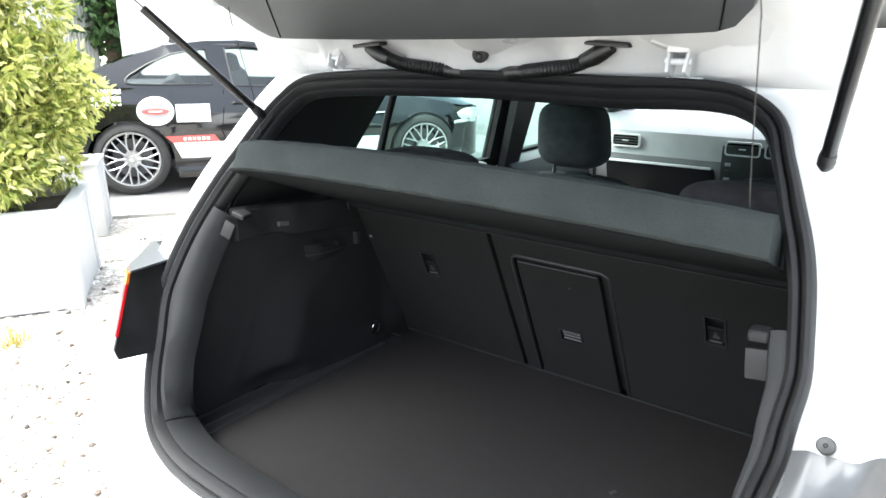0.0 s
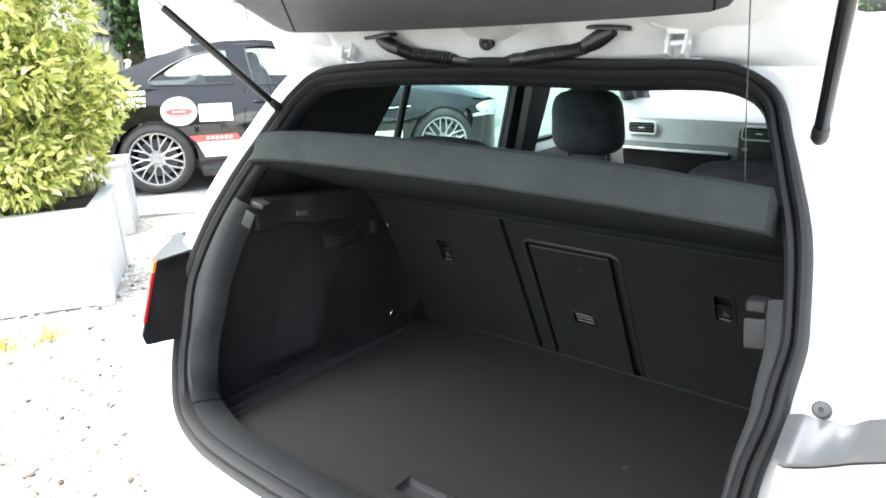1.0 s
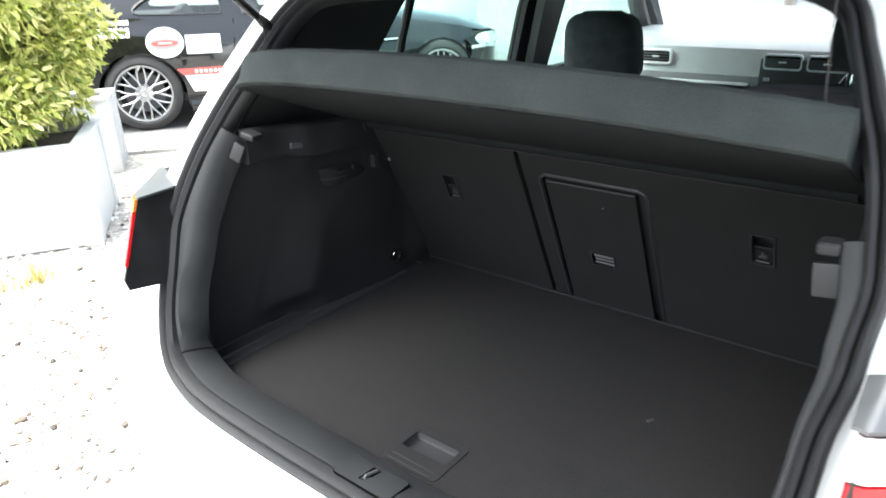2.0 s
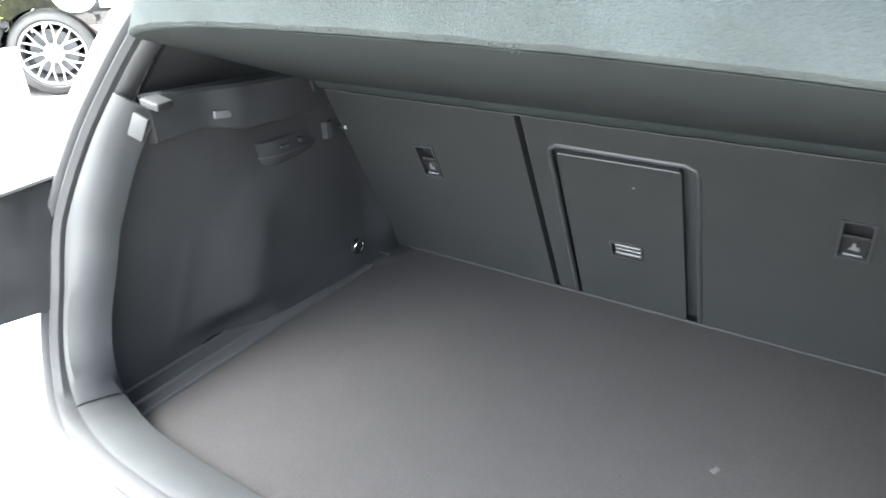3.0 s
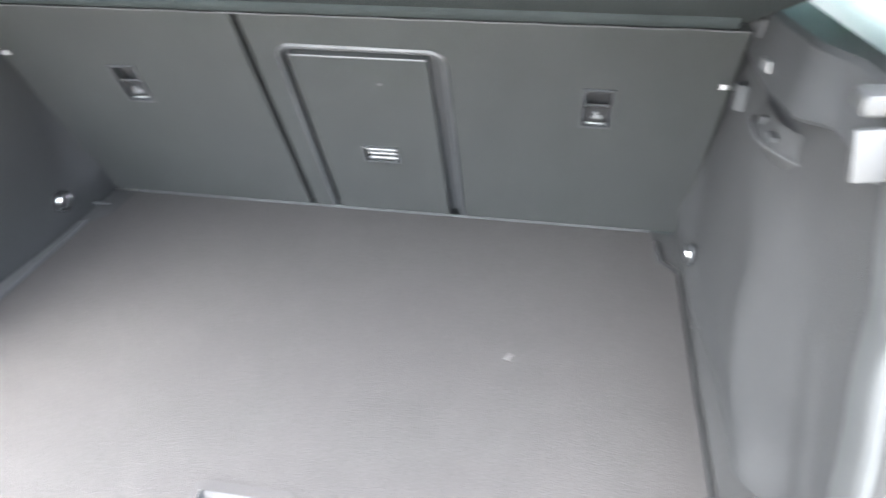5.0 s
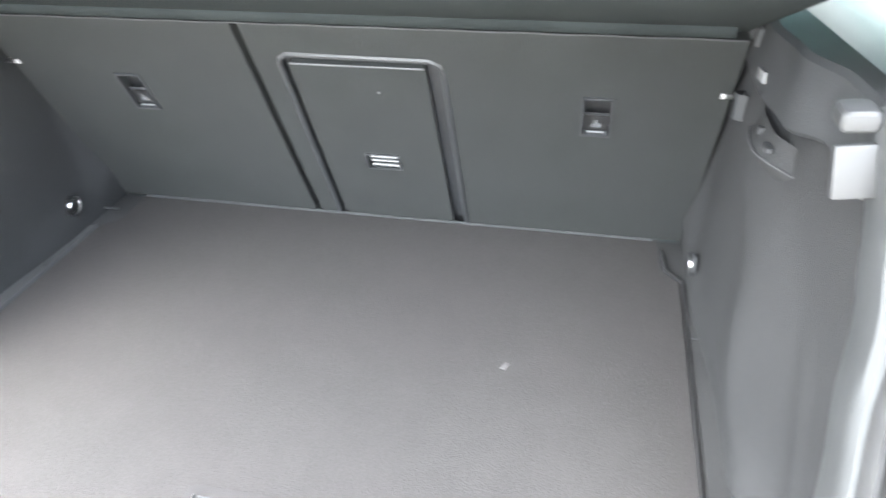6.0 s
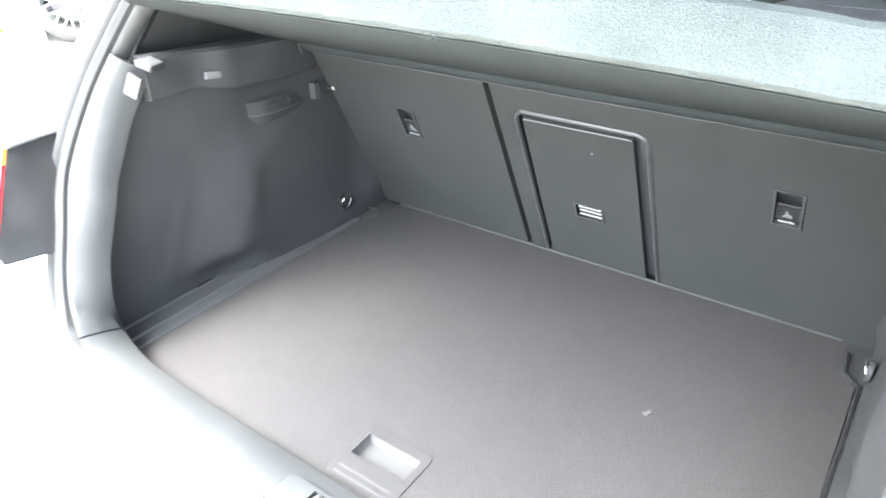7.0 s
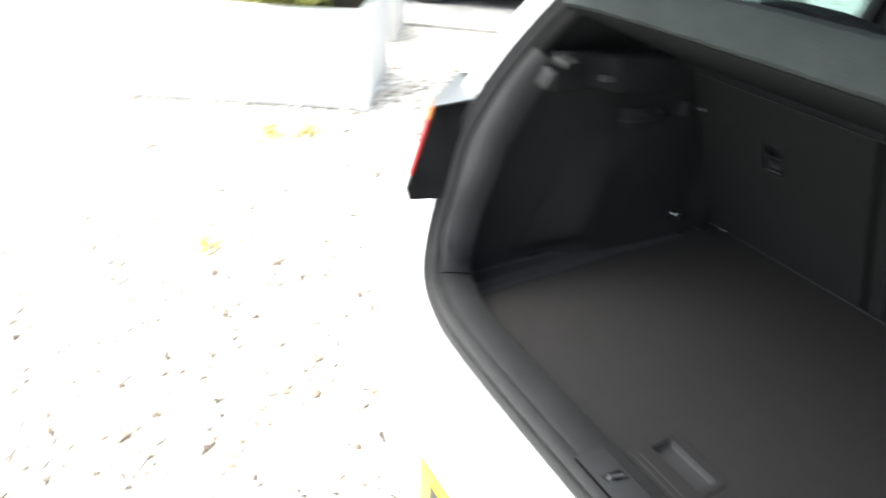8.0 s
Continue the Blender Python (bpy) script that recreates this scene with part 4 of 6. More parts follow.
# ---- raised tailgate ----
def tailgate():
    gate = new("tailgate")
    gate.parent = car
    gate.matrix_parent_inverse = car.matrix_basis.inverted()
    tagged(gate, "raised white tailgate with dark inner trim")
    HY, HZ = 0.475, 1.432
    line = [(0.0, 0.0), (0.06, 0.022), (0.12, 0.060), (0.30, 0.175), (0.50, 0.300), (0.62, 0.345), (0.80, 0.395), (0.93, 0.42)]

    def at(x, k, drop=0.0):
        b, h = line[k]
        return (x, HY - b, HZ + h - drop)
    def width(k, x):
        return ((0.505, 0.555, 0.580, 0.60, 0.64, 0.66, 0.66, 0.62) if x < 0 else (0.505, 0.522, 0.530, 0.545, 0.61, 0.65, 0.66, 0.62))[k]
    rows = []
    for k in range(len(line)):
        rows.append([at(x * width(k, x), k, -0.055 + 0.045 * abs(x) ** 3) for x in np.linspace(-1, 1, 21)])
    part("outer_skin", loft(rows, False), WHITE, gate, "white painted outer skin")
    # pressed inner panel
    rows = []
    for k in range(len(line)):
        rows.append([at(x * width(k, x), k, 0.012 * math.cos(x * 9) * (1 if k < 2 else 0.3) + (0.016 if abs(x) < 0.94 else -0.03)) for x in np.linspace(-1, 1, 41)])
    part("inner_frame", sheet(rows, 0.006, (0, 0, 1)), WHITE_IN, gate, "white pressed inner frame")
    # trim panel with a rounded front edge
    rows = []
    for x in np.linspace(-0.56, 0.50, 49):
        c = step(0.38, 0.50, abs(x))
        y0 = 0.365 - 0.10 * c * c - 1.3 * max(0.0, abs(x) - 0.43) + 0.010 * (1 - min(1, abs(x) / 0.455) ** 2)
        r = []
        for f in (0.0, 0.006, 0.02, 0.06, 0.20, 0.40, 0.70):
            y = y0 - f
            z = HZ + lerp(HY - y, [a for a, _ in line], [b for _, b in line])
            r.append((x, y, z - (0.020 + 0.032 * min(1, (f / 0.02)) ** 0.5) + 0.02 * c))
        rows.append(r)
    trim = part("trim_panel", sheet(rows, 0.012, (0, 0, 1)), HATCHTRIM, gate, "grey grained plastic inner trim panel")
    for x, lean in ((-0.400, 0.9), (0.385, 0.35)):
        part("panel_seam", tube([(x + lean * f, 0.372 - f, HZ + lerp(HY - 0.372 + f, [a for a, _ in line], [b for _, b in line]) - 0.0530 + (0.010 if f < 0.02 else 0)) for f in (0.018, 0.03, 0.06, 0.10, 0.16)], 0.0011, 6), HOLE, trim)
    bm = revolve([(0.0, 0.0005), (0.0, 0.030), (0.008, 0.036), (0.02, 0.038)], 20, "z")
    bmesh.ops.transform(bm, matrix=pose(-0.425, 0.19, 1.555, 28), verts=bm.verts)
    part("grip_cup", bm, HOLE, trim)
    # pressed strip beside the hinges
    rows = []
    for x in np.linspace(-0.53, 0.53, 61):
        c = step(0.36, 0.53, abs(x))
        r = 0.006 * math.sin(26 * x) + 0.004 * math.sin(61 * x + 1)
        rows.append([(x, y - 0.03 * c + r * f, z + 0.035 * c * f + r * f) for y, z, f in ((0.478, 1.376, 0), (0.462, 1.380, 0.2), (0.450, 1.392, 0.6), (0.442, 1.405, 1), (0.430, 1.422, 1), (0.410, 1.440, 0.8), (0.375, 1.462, 0.4), (0.33, 1.492, 0.2))])
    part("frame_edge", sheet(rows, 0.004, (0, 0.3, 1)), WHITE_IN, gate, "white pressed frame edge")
    # rubber grommet
    bm = revolve([(-0.003, 0.0005), (-0.0035, 0.004), (-0.002, 0.005), (-0.0035, 0.007), (-0.003, 0.0115), (0.0, 0.0128), (0.010, 0.0128)], 28, "y")
    bmesh.ops.transform(bm, matrix=pose(0.0, 0.4330, 1.4145, 14, 0, 12), verts=bm.verts)
    part("grommet", bm, BLACKPL, gate, "round black rubber grommet")
    # corrugated wiring boots
    for s in (-1, 1):
        pts = smooth_curve([(s * 0.196, 0.426, 1.410), (s * 0.160, 0.428, 1.400), (s * 0.110, 0.434, 1.394), (s * 0.062, 0.444, 1.388)], 16)
        n = len(pts)
        boot = part("wiring_boot", tube(pts, lambda k: (0.0118 if k % 2 else 0.0082) if 5 < k < n - 6 else 0.0105, 12), BLACKPL, gate, "corrugated black rubber wiring boot")
        part("boot_end", join(tube([(s * 0.186, 0.426, 1.4075), (s * 0.203, 0.423, 1.414), (s * 0.218, 0.421, 1.422), (s * 0.232, 0.420, 1.428)], lambda k: (0.0115, 0.013, 0.0125, 0.009)[k], 12), box((s * 0.226, 0.419, 1.4315), (0.066, 0.022, 0.007), 0.003, pose(0, 0, 0, 0, s * 4, 0))), BLACKPL, boot)
        part("boot_foot", tube([(s * 0.068, 0.443, 1.3885), (s * 0.050, 0.447, 1.387), (s * 0.030, 0.451, 1.384), (s * 0.012, 0.456, 1.380)], lambda k: (0.0105, 0.0115, 0.0095, 0.004)[k], 12), BLACKPL, boot)
        # hinges
        hx = s * 0.322
        bits = [box((hx + d, 0.434, 1.412), (0.0050, 0.026, 0.046), 0.0022, pose(0, 0, 0, -22, d * 350), seg=2) for d in (-0.0125, 0.0125)]
        bits += [box((hx, 0.424, 1.428), (0.030, 0.006, 0.016), 0.003, seg=2), box((hx, 0.452, 1.384), (0.052, 0.022, 0.008), 0.003, seg=2)]
        for d in (-1, 1):
            bits.append(tube([(hx + d * 0.012, 0.428, 1.428), (hx + d * 0.018, 0.424, 1.4320), (hx + d * 0.026, 0.418, 1.434), (hx + d * 0.034, 0.412, 1.436)], lambda k: (0.0040, 0.0052, 0.0044, 0.002)[k], 10))
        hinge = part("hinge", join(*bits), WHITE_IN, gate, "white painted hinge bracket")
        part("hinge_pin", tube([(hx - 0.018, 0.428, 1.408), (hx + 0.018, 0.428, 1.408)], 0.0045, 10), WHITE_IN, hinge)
    # gas struts
    for s in (-1, 1):
        a, b = (Vector((0.522, 0.350, 1.305)), Vector((0.569, 0.165, 1.512))) if s > 0 else (Vector((-0.496, 0.378, 1.300)), Vector((-0.556, 0.180, 1.508)))
        strut = part("gas_strut", tube([a.lerp(b, f) for f in (0.05, 0.055, 0.955, 0.96)], lambda k: 0.0080 if k < 3 else 0.0066, 14), STRUT, gate, "black gas strut")
        part("strut_joint", tube([a.lerp(b, f) for f in (-0.03, 0.0, 0.03, 0.07)], lambda k: (0.006, 0.0100, 0.0100, 0.0085)[k], 12), BLACKPL, strut)
        part("ball_stud", tube([a + Vector((s * 0.028, 0.01, 0)), a], 0.007, 10), STEEL, strut)
        part("strut_rod", tube([a.lerp(b, 0.955), a.lerp(b, 1.14)], 0.0042, 10), STEEL, strut, "bright piston rod")


tailgate()

# ---- the rest of the hatchback: sides, roof, glass, cabin ----
def body_side(s, xf, rear_s, front_s, axles, arch, belt, sill_z, m):
    """A car side: columns from the sill or wheel arch up to the belt line."""
    cols = sorted(set(np.linspace(rear_s, front_s, 61).tolist() + [a + arch * math.cos(t) for a in axles for t in np.linspace(0, math.pi, 21)]))
    rows = []
    for c in cols:
        zb = sill_z
        for a in axles:
            if abs(c - a) < arch:
                zb = max(zb, 0.31 + math.sqrt(arch * arch - (c - a) ** 2))
        zt = belt(c)
        rows.append([tuple(m @ Vector((c, s * xf(c, z), z))) for z in (zb + (zt - zb) * f for f in np.linspace(0, 1, 11))])
    return rows


def wheel(parent, m, radius, width, spokes, far=False):
    w = new("wheel")
    w.parent = parent
    w.matrix_parent_inverse = parent.matrix_basis.inverted()
    w.matrix_basis = m
    R, rr = radius, radius * 0.735
    prof = [(-width / 2 + 0.02, rr - 0.004), (-width / 2, rr + 0.02), (-width / 2 + 0.004, R - 0.035), (-width / 2 + 0.03, R - 0.006), (-width / 2 + 0.06, R), (width / 2 - 0.06, R), (width / 2 - 0.03, R - 0.006), (width / 2, R - 0.035), (width / 2, rr + 0.02), (width / 2 - 0.02, rr - 0.004)]
    ty = part("tyre", revolve(prof, 48), TYRE)
    ty.parent = w
    rim = bmesh.new()
    barrel = revolve([(-width / 2 + 0.012, rr + 0.006), (-width / 2 + 0.004, rr + 0.002), (-width / 2 + 0.006, rr - 0.010), (-width / 2 + 0.03, rr - 0.016), (width / 2 - 0.02, rr - 0.02), (width / 2 - 0.02, rr + 0.004)], 48)
    pieces = [barrel, revolve([(-width / 2 + 0.022, 0.0005), (-width / 2 + 0.018, 0.030), (-width / 2 + 0.026, 0.034), (-width / 2 + 0.030, 0.072), (-width / 2 + 0.06, 0.078)], 24)]
    for k in range(spokes):
        a0 = 2 * math.pi * k / spokes
        d = math.pi / spokes / 2
        y0 = -width / 2 + 0.024
        at = lambda r, a, o=0.0: (r * math.cos(a), y0 + o, r * math.sin(a))
        pieces.append(tube([at(0.055, a0), at(rr * 0.34, a0, -0.004), at(rr * 0.50, a0, -0.004)], 0.0095, 6))
        for sg in (-1, 1):
            pieces.append(tube([at(rr * 0.45, a0, -0.004), at(rr * 0.70, a0 + sg * d * 0.75, -0.002), at(rr - 0.006, a0 + sg * d * 1.25, 0.004)], 0.0078, 6))
    rim.free()
    rm = part("rim", join(*pieces), SILVER, label="silver multi-spoke alloy rim")
    rm.parent = w
    disc = part("brake_disc", revolve([(0.02, 0.04), (0.0, 0.05), (0.0, rr * 0.72), (0.012, rr * 0.72)], 32), DISC)
    disc.parent = w
    return w


MW = Matrix(((0, -1, 0, 0), (1, 0, 0, 0.86), (0, 0, 1, 0), (0, 0, 0, 1)))   # hatchback: forward is +y
def hx(c, z):
    e = 1 - 0.17 * step(-0.35, -0.85, c) - 0.16 * step(2.6, 3.35, c)
    return e * lerp(z, (0.2, 0.30, 0.55, 0.75, 0.98), (0.84, 0.875, 0.895, 0.89, 0.80))


hbelt = lambda c: lerp(c, (-0.8, -0.3, 0.5, 2.0, 2.6, 3.3), (0.96, 0.99, 0.98, 0.97, 0.95, 0.74))
for s in (-1, 1):
    panel = part("side_panel", sheet(body_side(s, hx, -0.66, 3.28, (0.0, 2.62), 0.345, hbelt, 0.25, MW), 0.02, lambda p: (-1 if p[0] > 0 else 1, 0, 0)), WHITE, car, "white painted body side")
    for y in (1.50, 2.62):
        part("door_seam", tube([(-s * (hx(y - 0.86, z) + 0.0005), y + 0.03 * math.sin(z * 5), z) for z in np.linspace(0.33, 0.96, 9)], 0.003, 5), HOLE, panel)
    for y in (1.18, 2.22):
        part("door_handle", tube([(-s * (side_x(0.86) + 0.0), y, 0.86), (-s * (side_x(0.86) + 0.03), y + 0.03, 0.865), (-s * (side_x(0.86) + 0.03), y + 0.16, 0.865), (-s * (side_x(0.86)), y + 0.19, 0.86)], 0.011, 8), WHITE, panel)
    out = [(0.60, 0.97), (0.60, 1.372), (1.2, 1.376), (2.20, 1.366), (2.45, 1.28), (3.02, 0.97)]
    w1 = [(0.742, 1.03), (0.796, 1.118), (0.846, 1.27), (0.868, 1.33), (1.47, 1.345), (1.51, 1.24), (1.585, 1.01)]
    w2 = [(1.74, 1.01), (1.64, 1.345), (2.14, 1.325), (2.35, 1.25), (2.80, 1.00)]
    gm = lambda y, z, s=s: Vector((s * side_x(z), y, z))
    gh = part("window_frame", plate(out, [w1, w2], gm, Vector((-s * 0.012, 0, 0))), BLACKPL, car, "black window surround")
    part("c_pillar", plate([(0.595, 0.97), (0.595, 1.374), (0.92, 1.378), (0.93, 1.365), (0.862, 1.335), (0.842, 1.27), (0.790, 1.118), (0.73, 1.03), (0.70, 0.97)], [], lambda y, z, s=s: Vector((s * (side_x(z) + 0.005), y, z)), Vector((-s * 0.004, 0, 0))), WHITE, gh, "white rear pillar")
    part("inner_frame_trim", plate(out, [w1, w2], lambda y, z, s=s: Vector((s * (side_x(z) - 0.016), y, z)), Vector((-s * 0.02, 0, 0))), HEADLINER, gh)
    for w in (w1, w2):
        g = part("side_window", plate(w, [], lambda y, z, s=s: Vector((s * (side_x(z) - 0.006), y, z)), Vector((-s * 0.003, 0, 0))), GLASS, gh, "green-tinted side glass", smooth=0)
        g.visible_shadow = False
    part("window_divider", tube([(s * (side_x(z) - 0.03), lerp(z, (1.02, 1.33), (0.977, 0.913)), z) for z in (1.02, 1.12, 1.22, 1.33)], 0.0115, 8), HEADLINER, gh)
    # inner sides: pillars and door cards
    part("b_pillar_trim", plate([(1.655, 0.90), (1.480, 1.36), (1.62, 1.36), (1.75, 0.90)], [], lambda y, z, s=s: Vector((s * (side_x(z) - 0.075), y, z)), Vector((s * 0.03, 0, 0))), DARKTRIM, car)
    card = part("rear_door_card", sheet([[(s * (0.725 + d), y, z) for d, z in ((0.0, 0.45), (-0.03, 0.70), (-0.035, 0.90), (-0.02, 0.985), (0.0, 1.005), (0.05, 1.012))] for y in np.linspace(0.78, 1.52, 12)], 0.02, (s, 0, 0)), CARD, car, "grey rear door card")
    part("door_pull", plate(rounded(1.38, 0.90, 1.50, 0.975, 0.02), [rounded(1.395, 0.912, 1.485, 0.963, 0.014)], lambda y, z, s=s: Vector((s * 0.682, y, z)), Vector((-s * 0.008, 0, 0))), SATIN, card)
    part("door_pull_well", plate(rounded(1.39, 0.906, 1.49, 0.969, 0.014), [], lambda y, z, s=s: Vector((s * 0.688, y, z)), Vector((s * 0.004, 0, 0))), HOLE, card)
    part("front_door_card", sheet([[(s * (0.725 + d), y, z) for d, z in ((0.0, 0.45), (-0.03, 0.70), (-0.035, 0.90), (-0.02, 0.975), (0.0, 0.99), (0.05, 1.0))] for y in np.linspace(1.66, 2.60, 12)], 0.02, (s, 0, 0)), CARD, car, "grey front door card")
    part("a_pillar_trim", tube([(s * 0.70, 2.62, 1.0), (s * 0.65, 2.35, 1.20), (s * 0.57, 2.12, 1.36)], 0.035, 10), DARKTRIM, car)
    part("door_mirror", loft([[(s * (0.80 + dx), 2.42 + dy * r, 1.03 + dz * r) for dy, dz in ((0.05, -0.07), (0.07, 0), (0.05, 0.07), (-0.05, 0.07), (-0.06, 0), (-0.05, -0.07))] for dx, r in ((0.0, 0.4), (0.06, 1), (0.18, 1), (0.21, 0.6))], True, True), WHITE, car)
    for a in (0.0, 2.62):
        m = MW @ pose(a, s * 0.775, 0.315) @ (pose(0, 0, 0, 0, 0, 0) if s < 0 else pose(0, 0, 0, 0, 0, 180))
        wheel(car, m, 0.315, 0.215, 8)
# roof, screen, bonnet, front
part("roof_panel", sheet([[(x, y, 1.465 + lerp(y, (0.6, 1.1, 2.2), (0.0, 0.012, -0.045)) - 0.085 * (abs(x) / 0.58) ** 2.6) for x in np.linspace(-0.60, 0.60, 25)] for y in np.linspace(0.60, 2.22, 14)], 0.02, (0, 0, -1)), WHITE, car, "white roof")
part("headliner", sheet([[(x, y, 1.415 + lerp(y, (0.5, 1.1, 2.2), (-0.012, 0.012, -0.045)) - 0.05 * (abs(x) / 0.58) ** 3) for x in np.linspace(-0.585, 0.585, 17)] for y in np.linspace(0.52, 2.18, 12)], 0.012, (0, 0, 1)), HEADLINER, car)
ws = part("windscreen", sheet([[(x * (0.56 + 0.17 * f), 2.20 + 0.85 * f - 0.10 * abs(x) ** 2 * (0.4 + f), 1.405 - 0.42 * f - 0.04 * abs(x) ** 2) for x in np.linspace(-1, 1, 13)] for f in np.linspace(0, 1, 8)], 0.005, (0, 0, -1)), GLASSC, car, "clear windscreen", smooth=40)
ws.visible_shadow = False
part("rear_view_mirror", box((0, 2.24, 1.30), (0.22, 0.03, 0.065), 0.012), BLACKPL, car)
part("bonnet", sheet([[(x * (0.74 - 0.06 * f), 3.0 + 0.98 * f - 0.14 * abs(x) ** 3, 0.985 - 0.20 * f - 0.06 * f * f - 0.05 * abs(x) ** 3) for x in np.linspace(-1, 1, 15)] for f in np.linspace(0, 1, 8)], 0.015, (0, 0, -1)), WHITE, car, "white bonnet")
part("front_bumper", loft([[(x, 4.16 - 0.30 * (abs(x) / 0.8) ** 3 + dy, z) for dy, z in ((-0.14, 0.74), (-0.06, 0.72), (-0.01, 0.62), (0.0, 0.50), (-0.01, 0.35), (-0.05, 0.22), (-0.25, 0.20))] for x in np.linspace(-0.80, 0.80, 25)], False), WHITE, car, "white front bumper")
part("underbody", box((0, 2.0, 0.26), (1.5, 3.6, 0.06), 0.02), BLACKPL, car)
part("cabin_floor", box((0, 1.95, 0.36), (1.42, 2.2, 0.04), 0.01), HEADLINER, car)


def front_seat(cx, dy=0.0, dz=0.0):
    seat_rows = []
    for v in np.linspace(0, 1, 9):
        z = 0.52 + (0.452 + dz) * v
        y = 1.68 + dy - 0.20 * v
        w = 0.285 - 0.04 * step(0.6, 1.0, v) - 0.04 * step(0.93, 1.0, v)
        d = 0.075 - 0.02 * v - 0.03 * step(0.93, 1, v)
        seat_rows.append([(cx + w * math.copysign(abs(math.cos(a)) ** 0.45, math.cos(a)), y + d * math.copysign(abs(math.sin(a)) ** 0.7, math.sin(a)) * (1.25 if math.sin(a) > 0 and abs(math.cos(a)) > 0.8 else 1), z + 0.03 * step(0.9, 1, v) * (1 - abs(math.cos(a)))) for a in (2 * math.pi * i / 28 for i in range(28))])
    st = part("front_seat", loft(seat_rows, True, True), SEATCLOTH, car, "dark cloth front seat with grey side bolsters")
    headrest(cx, 1.465 + dy, 1.026 + dz, 0.245, 0.205, 0.11, 0.02, st)
    part("seat_base", box((cx, 1.93, 0.52), (0.50, 0.52, 0.16), 0.05), SEATCLOTH, st)
    for s in (-1, 1):
        rows = []
        for f in np.linspace(0, 1, 9):
            x, y, z = cx + s * (0.250 - 0.050 * f * f), 1.625 + dy - 0.175 * f, 0.56 + (0.385 + dz) * f
            rows.append([(x + 0.045 * math.cos(a) * (1 - 0.4 * f), y + 0.06 * math.sin(a) * (1 - 0.5 * f), z + 0.015 * math.cos(a) * s * f) for a in (2 * math.pi * i / 14 for i in range(14))])
        part("side_bolster", loft(rows, True, True), BOLSTER, st, "grey side bolster")


front_seat(-0.348, 0.0, 0.013)
front_seat(0.375, -0.04, 0.084)


def dashboard():
    rows = []
    for x in np.linspace(-0.70, 0.70, 21):
        rows.append([(x, y, z) for y, z in ((3.02, 0.99), (2.70, 1.085), (2.45, 1.105), (2.35, 1.092), (2.275, 1.050), (2.250, 0.955), (2.262, 0.930), (2.28, 0.88), (2.32, 0.75), (2.42, 0.62), (2.9, 0.6))])
    d = part("dashboard", loft(rows, True, True), DASH, car, "grey soft-touch dashboard with vents and a chrome strip")
    part("chrome_strip", box((-0.37, 2.247, 0.925), (0.442, 0.008, 0.010), 0.002), SATIN, d)
    part("glove_box", box((-0.37, 2.30, 0.84), (0.46, 0.05, 0.18), 0.015, pose(0, 0, 0, 14)), BLACKPL, d)
    part("centre_console", box((0.035, 2.262, 0.865), (0.30, 0.04, 0.32), 0.012), BLACKPL, d, "gloss black centre stack")
    for cx, w in ((-0.507, 0.125), (-0.038, 0.130), (0.106, 0.130), (0.58, 0.11)):
        v = part("air_vent", plate(rounded(cx - w / 2, 0.985, cx + w / 2, 1.040, 0.012), [rounded(cx - w / 2 + 0.006, 0.991, cx + w / 2 - 0.006, 1.034, 0.009)], lambda x, z: Vector((x, 2.240, z)), Vector((0, 0.014, 0))), SATIN, d, "chrome-rimmed air vent")
        part("vent_well", plate(rounded(cx - w / 2 + 0.004, 0.989, cx + w / 2 - 0.004, 1.036, 0.009), [], lambda x, z: Vector((x, 2.2475, z)), Vector((0, 0.004, 0))), HOLE, v)
        for z in (1.001, 1.012, 1.023):
            part("vent_slat", box((cx, 2.2445, z), (w - 0.018, 0.004, 0.004), 0.001), GASKET, v)
        part("vent_tab", box((cx, 2.241, 1.012), (0.026, 0.006, 0.005), 0.001), SATIN, v)
    part("knob", revolve([(2.232, 0.0005), (2.232, 0.010), (2.243, 0.012)], 16), CHROME, d)
    bpy.context.view_layer.update()
    for k in range(4):
        part("button", box((-0.085, 2.239, 0.950 - 0.028 * k), (0.022, 0.006, 0.012), 0.002), PALEGREY if k == 1 else DASH, d)
    ring = [(0.36 + 0.18 * math.cos(a), 2.03 + 0.05 * math.sin(a), 0.905 + 0.18 * math.sin(a)) for a in np.linspace(0, 2 * math.pi, 33)]
    wh = part("steering_wheel", tube(ring, 0.017, 10, False), BLACKPL, d, "black steering wheel")
    part("wheel_hub", join(box((0.36, 2.05, 0.90), (0.13, 0.05, 0.12), 0.02), box((0.36, 2.04, 0.90), (0.33, 0.02, 0.035), 0.008)), BLACKPL, wh)
    part("binnacle", box((0.36, 2.27, 1.07), (0.34, 0.16, 0.06), 0.025), BLACKPL, d)


dashboard()


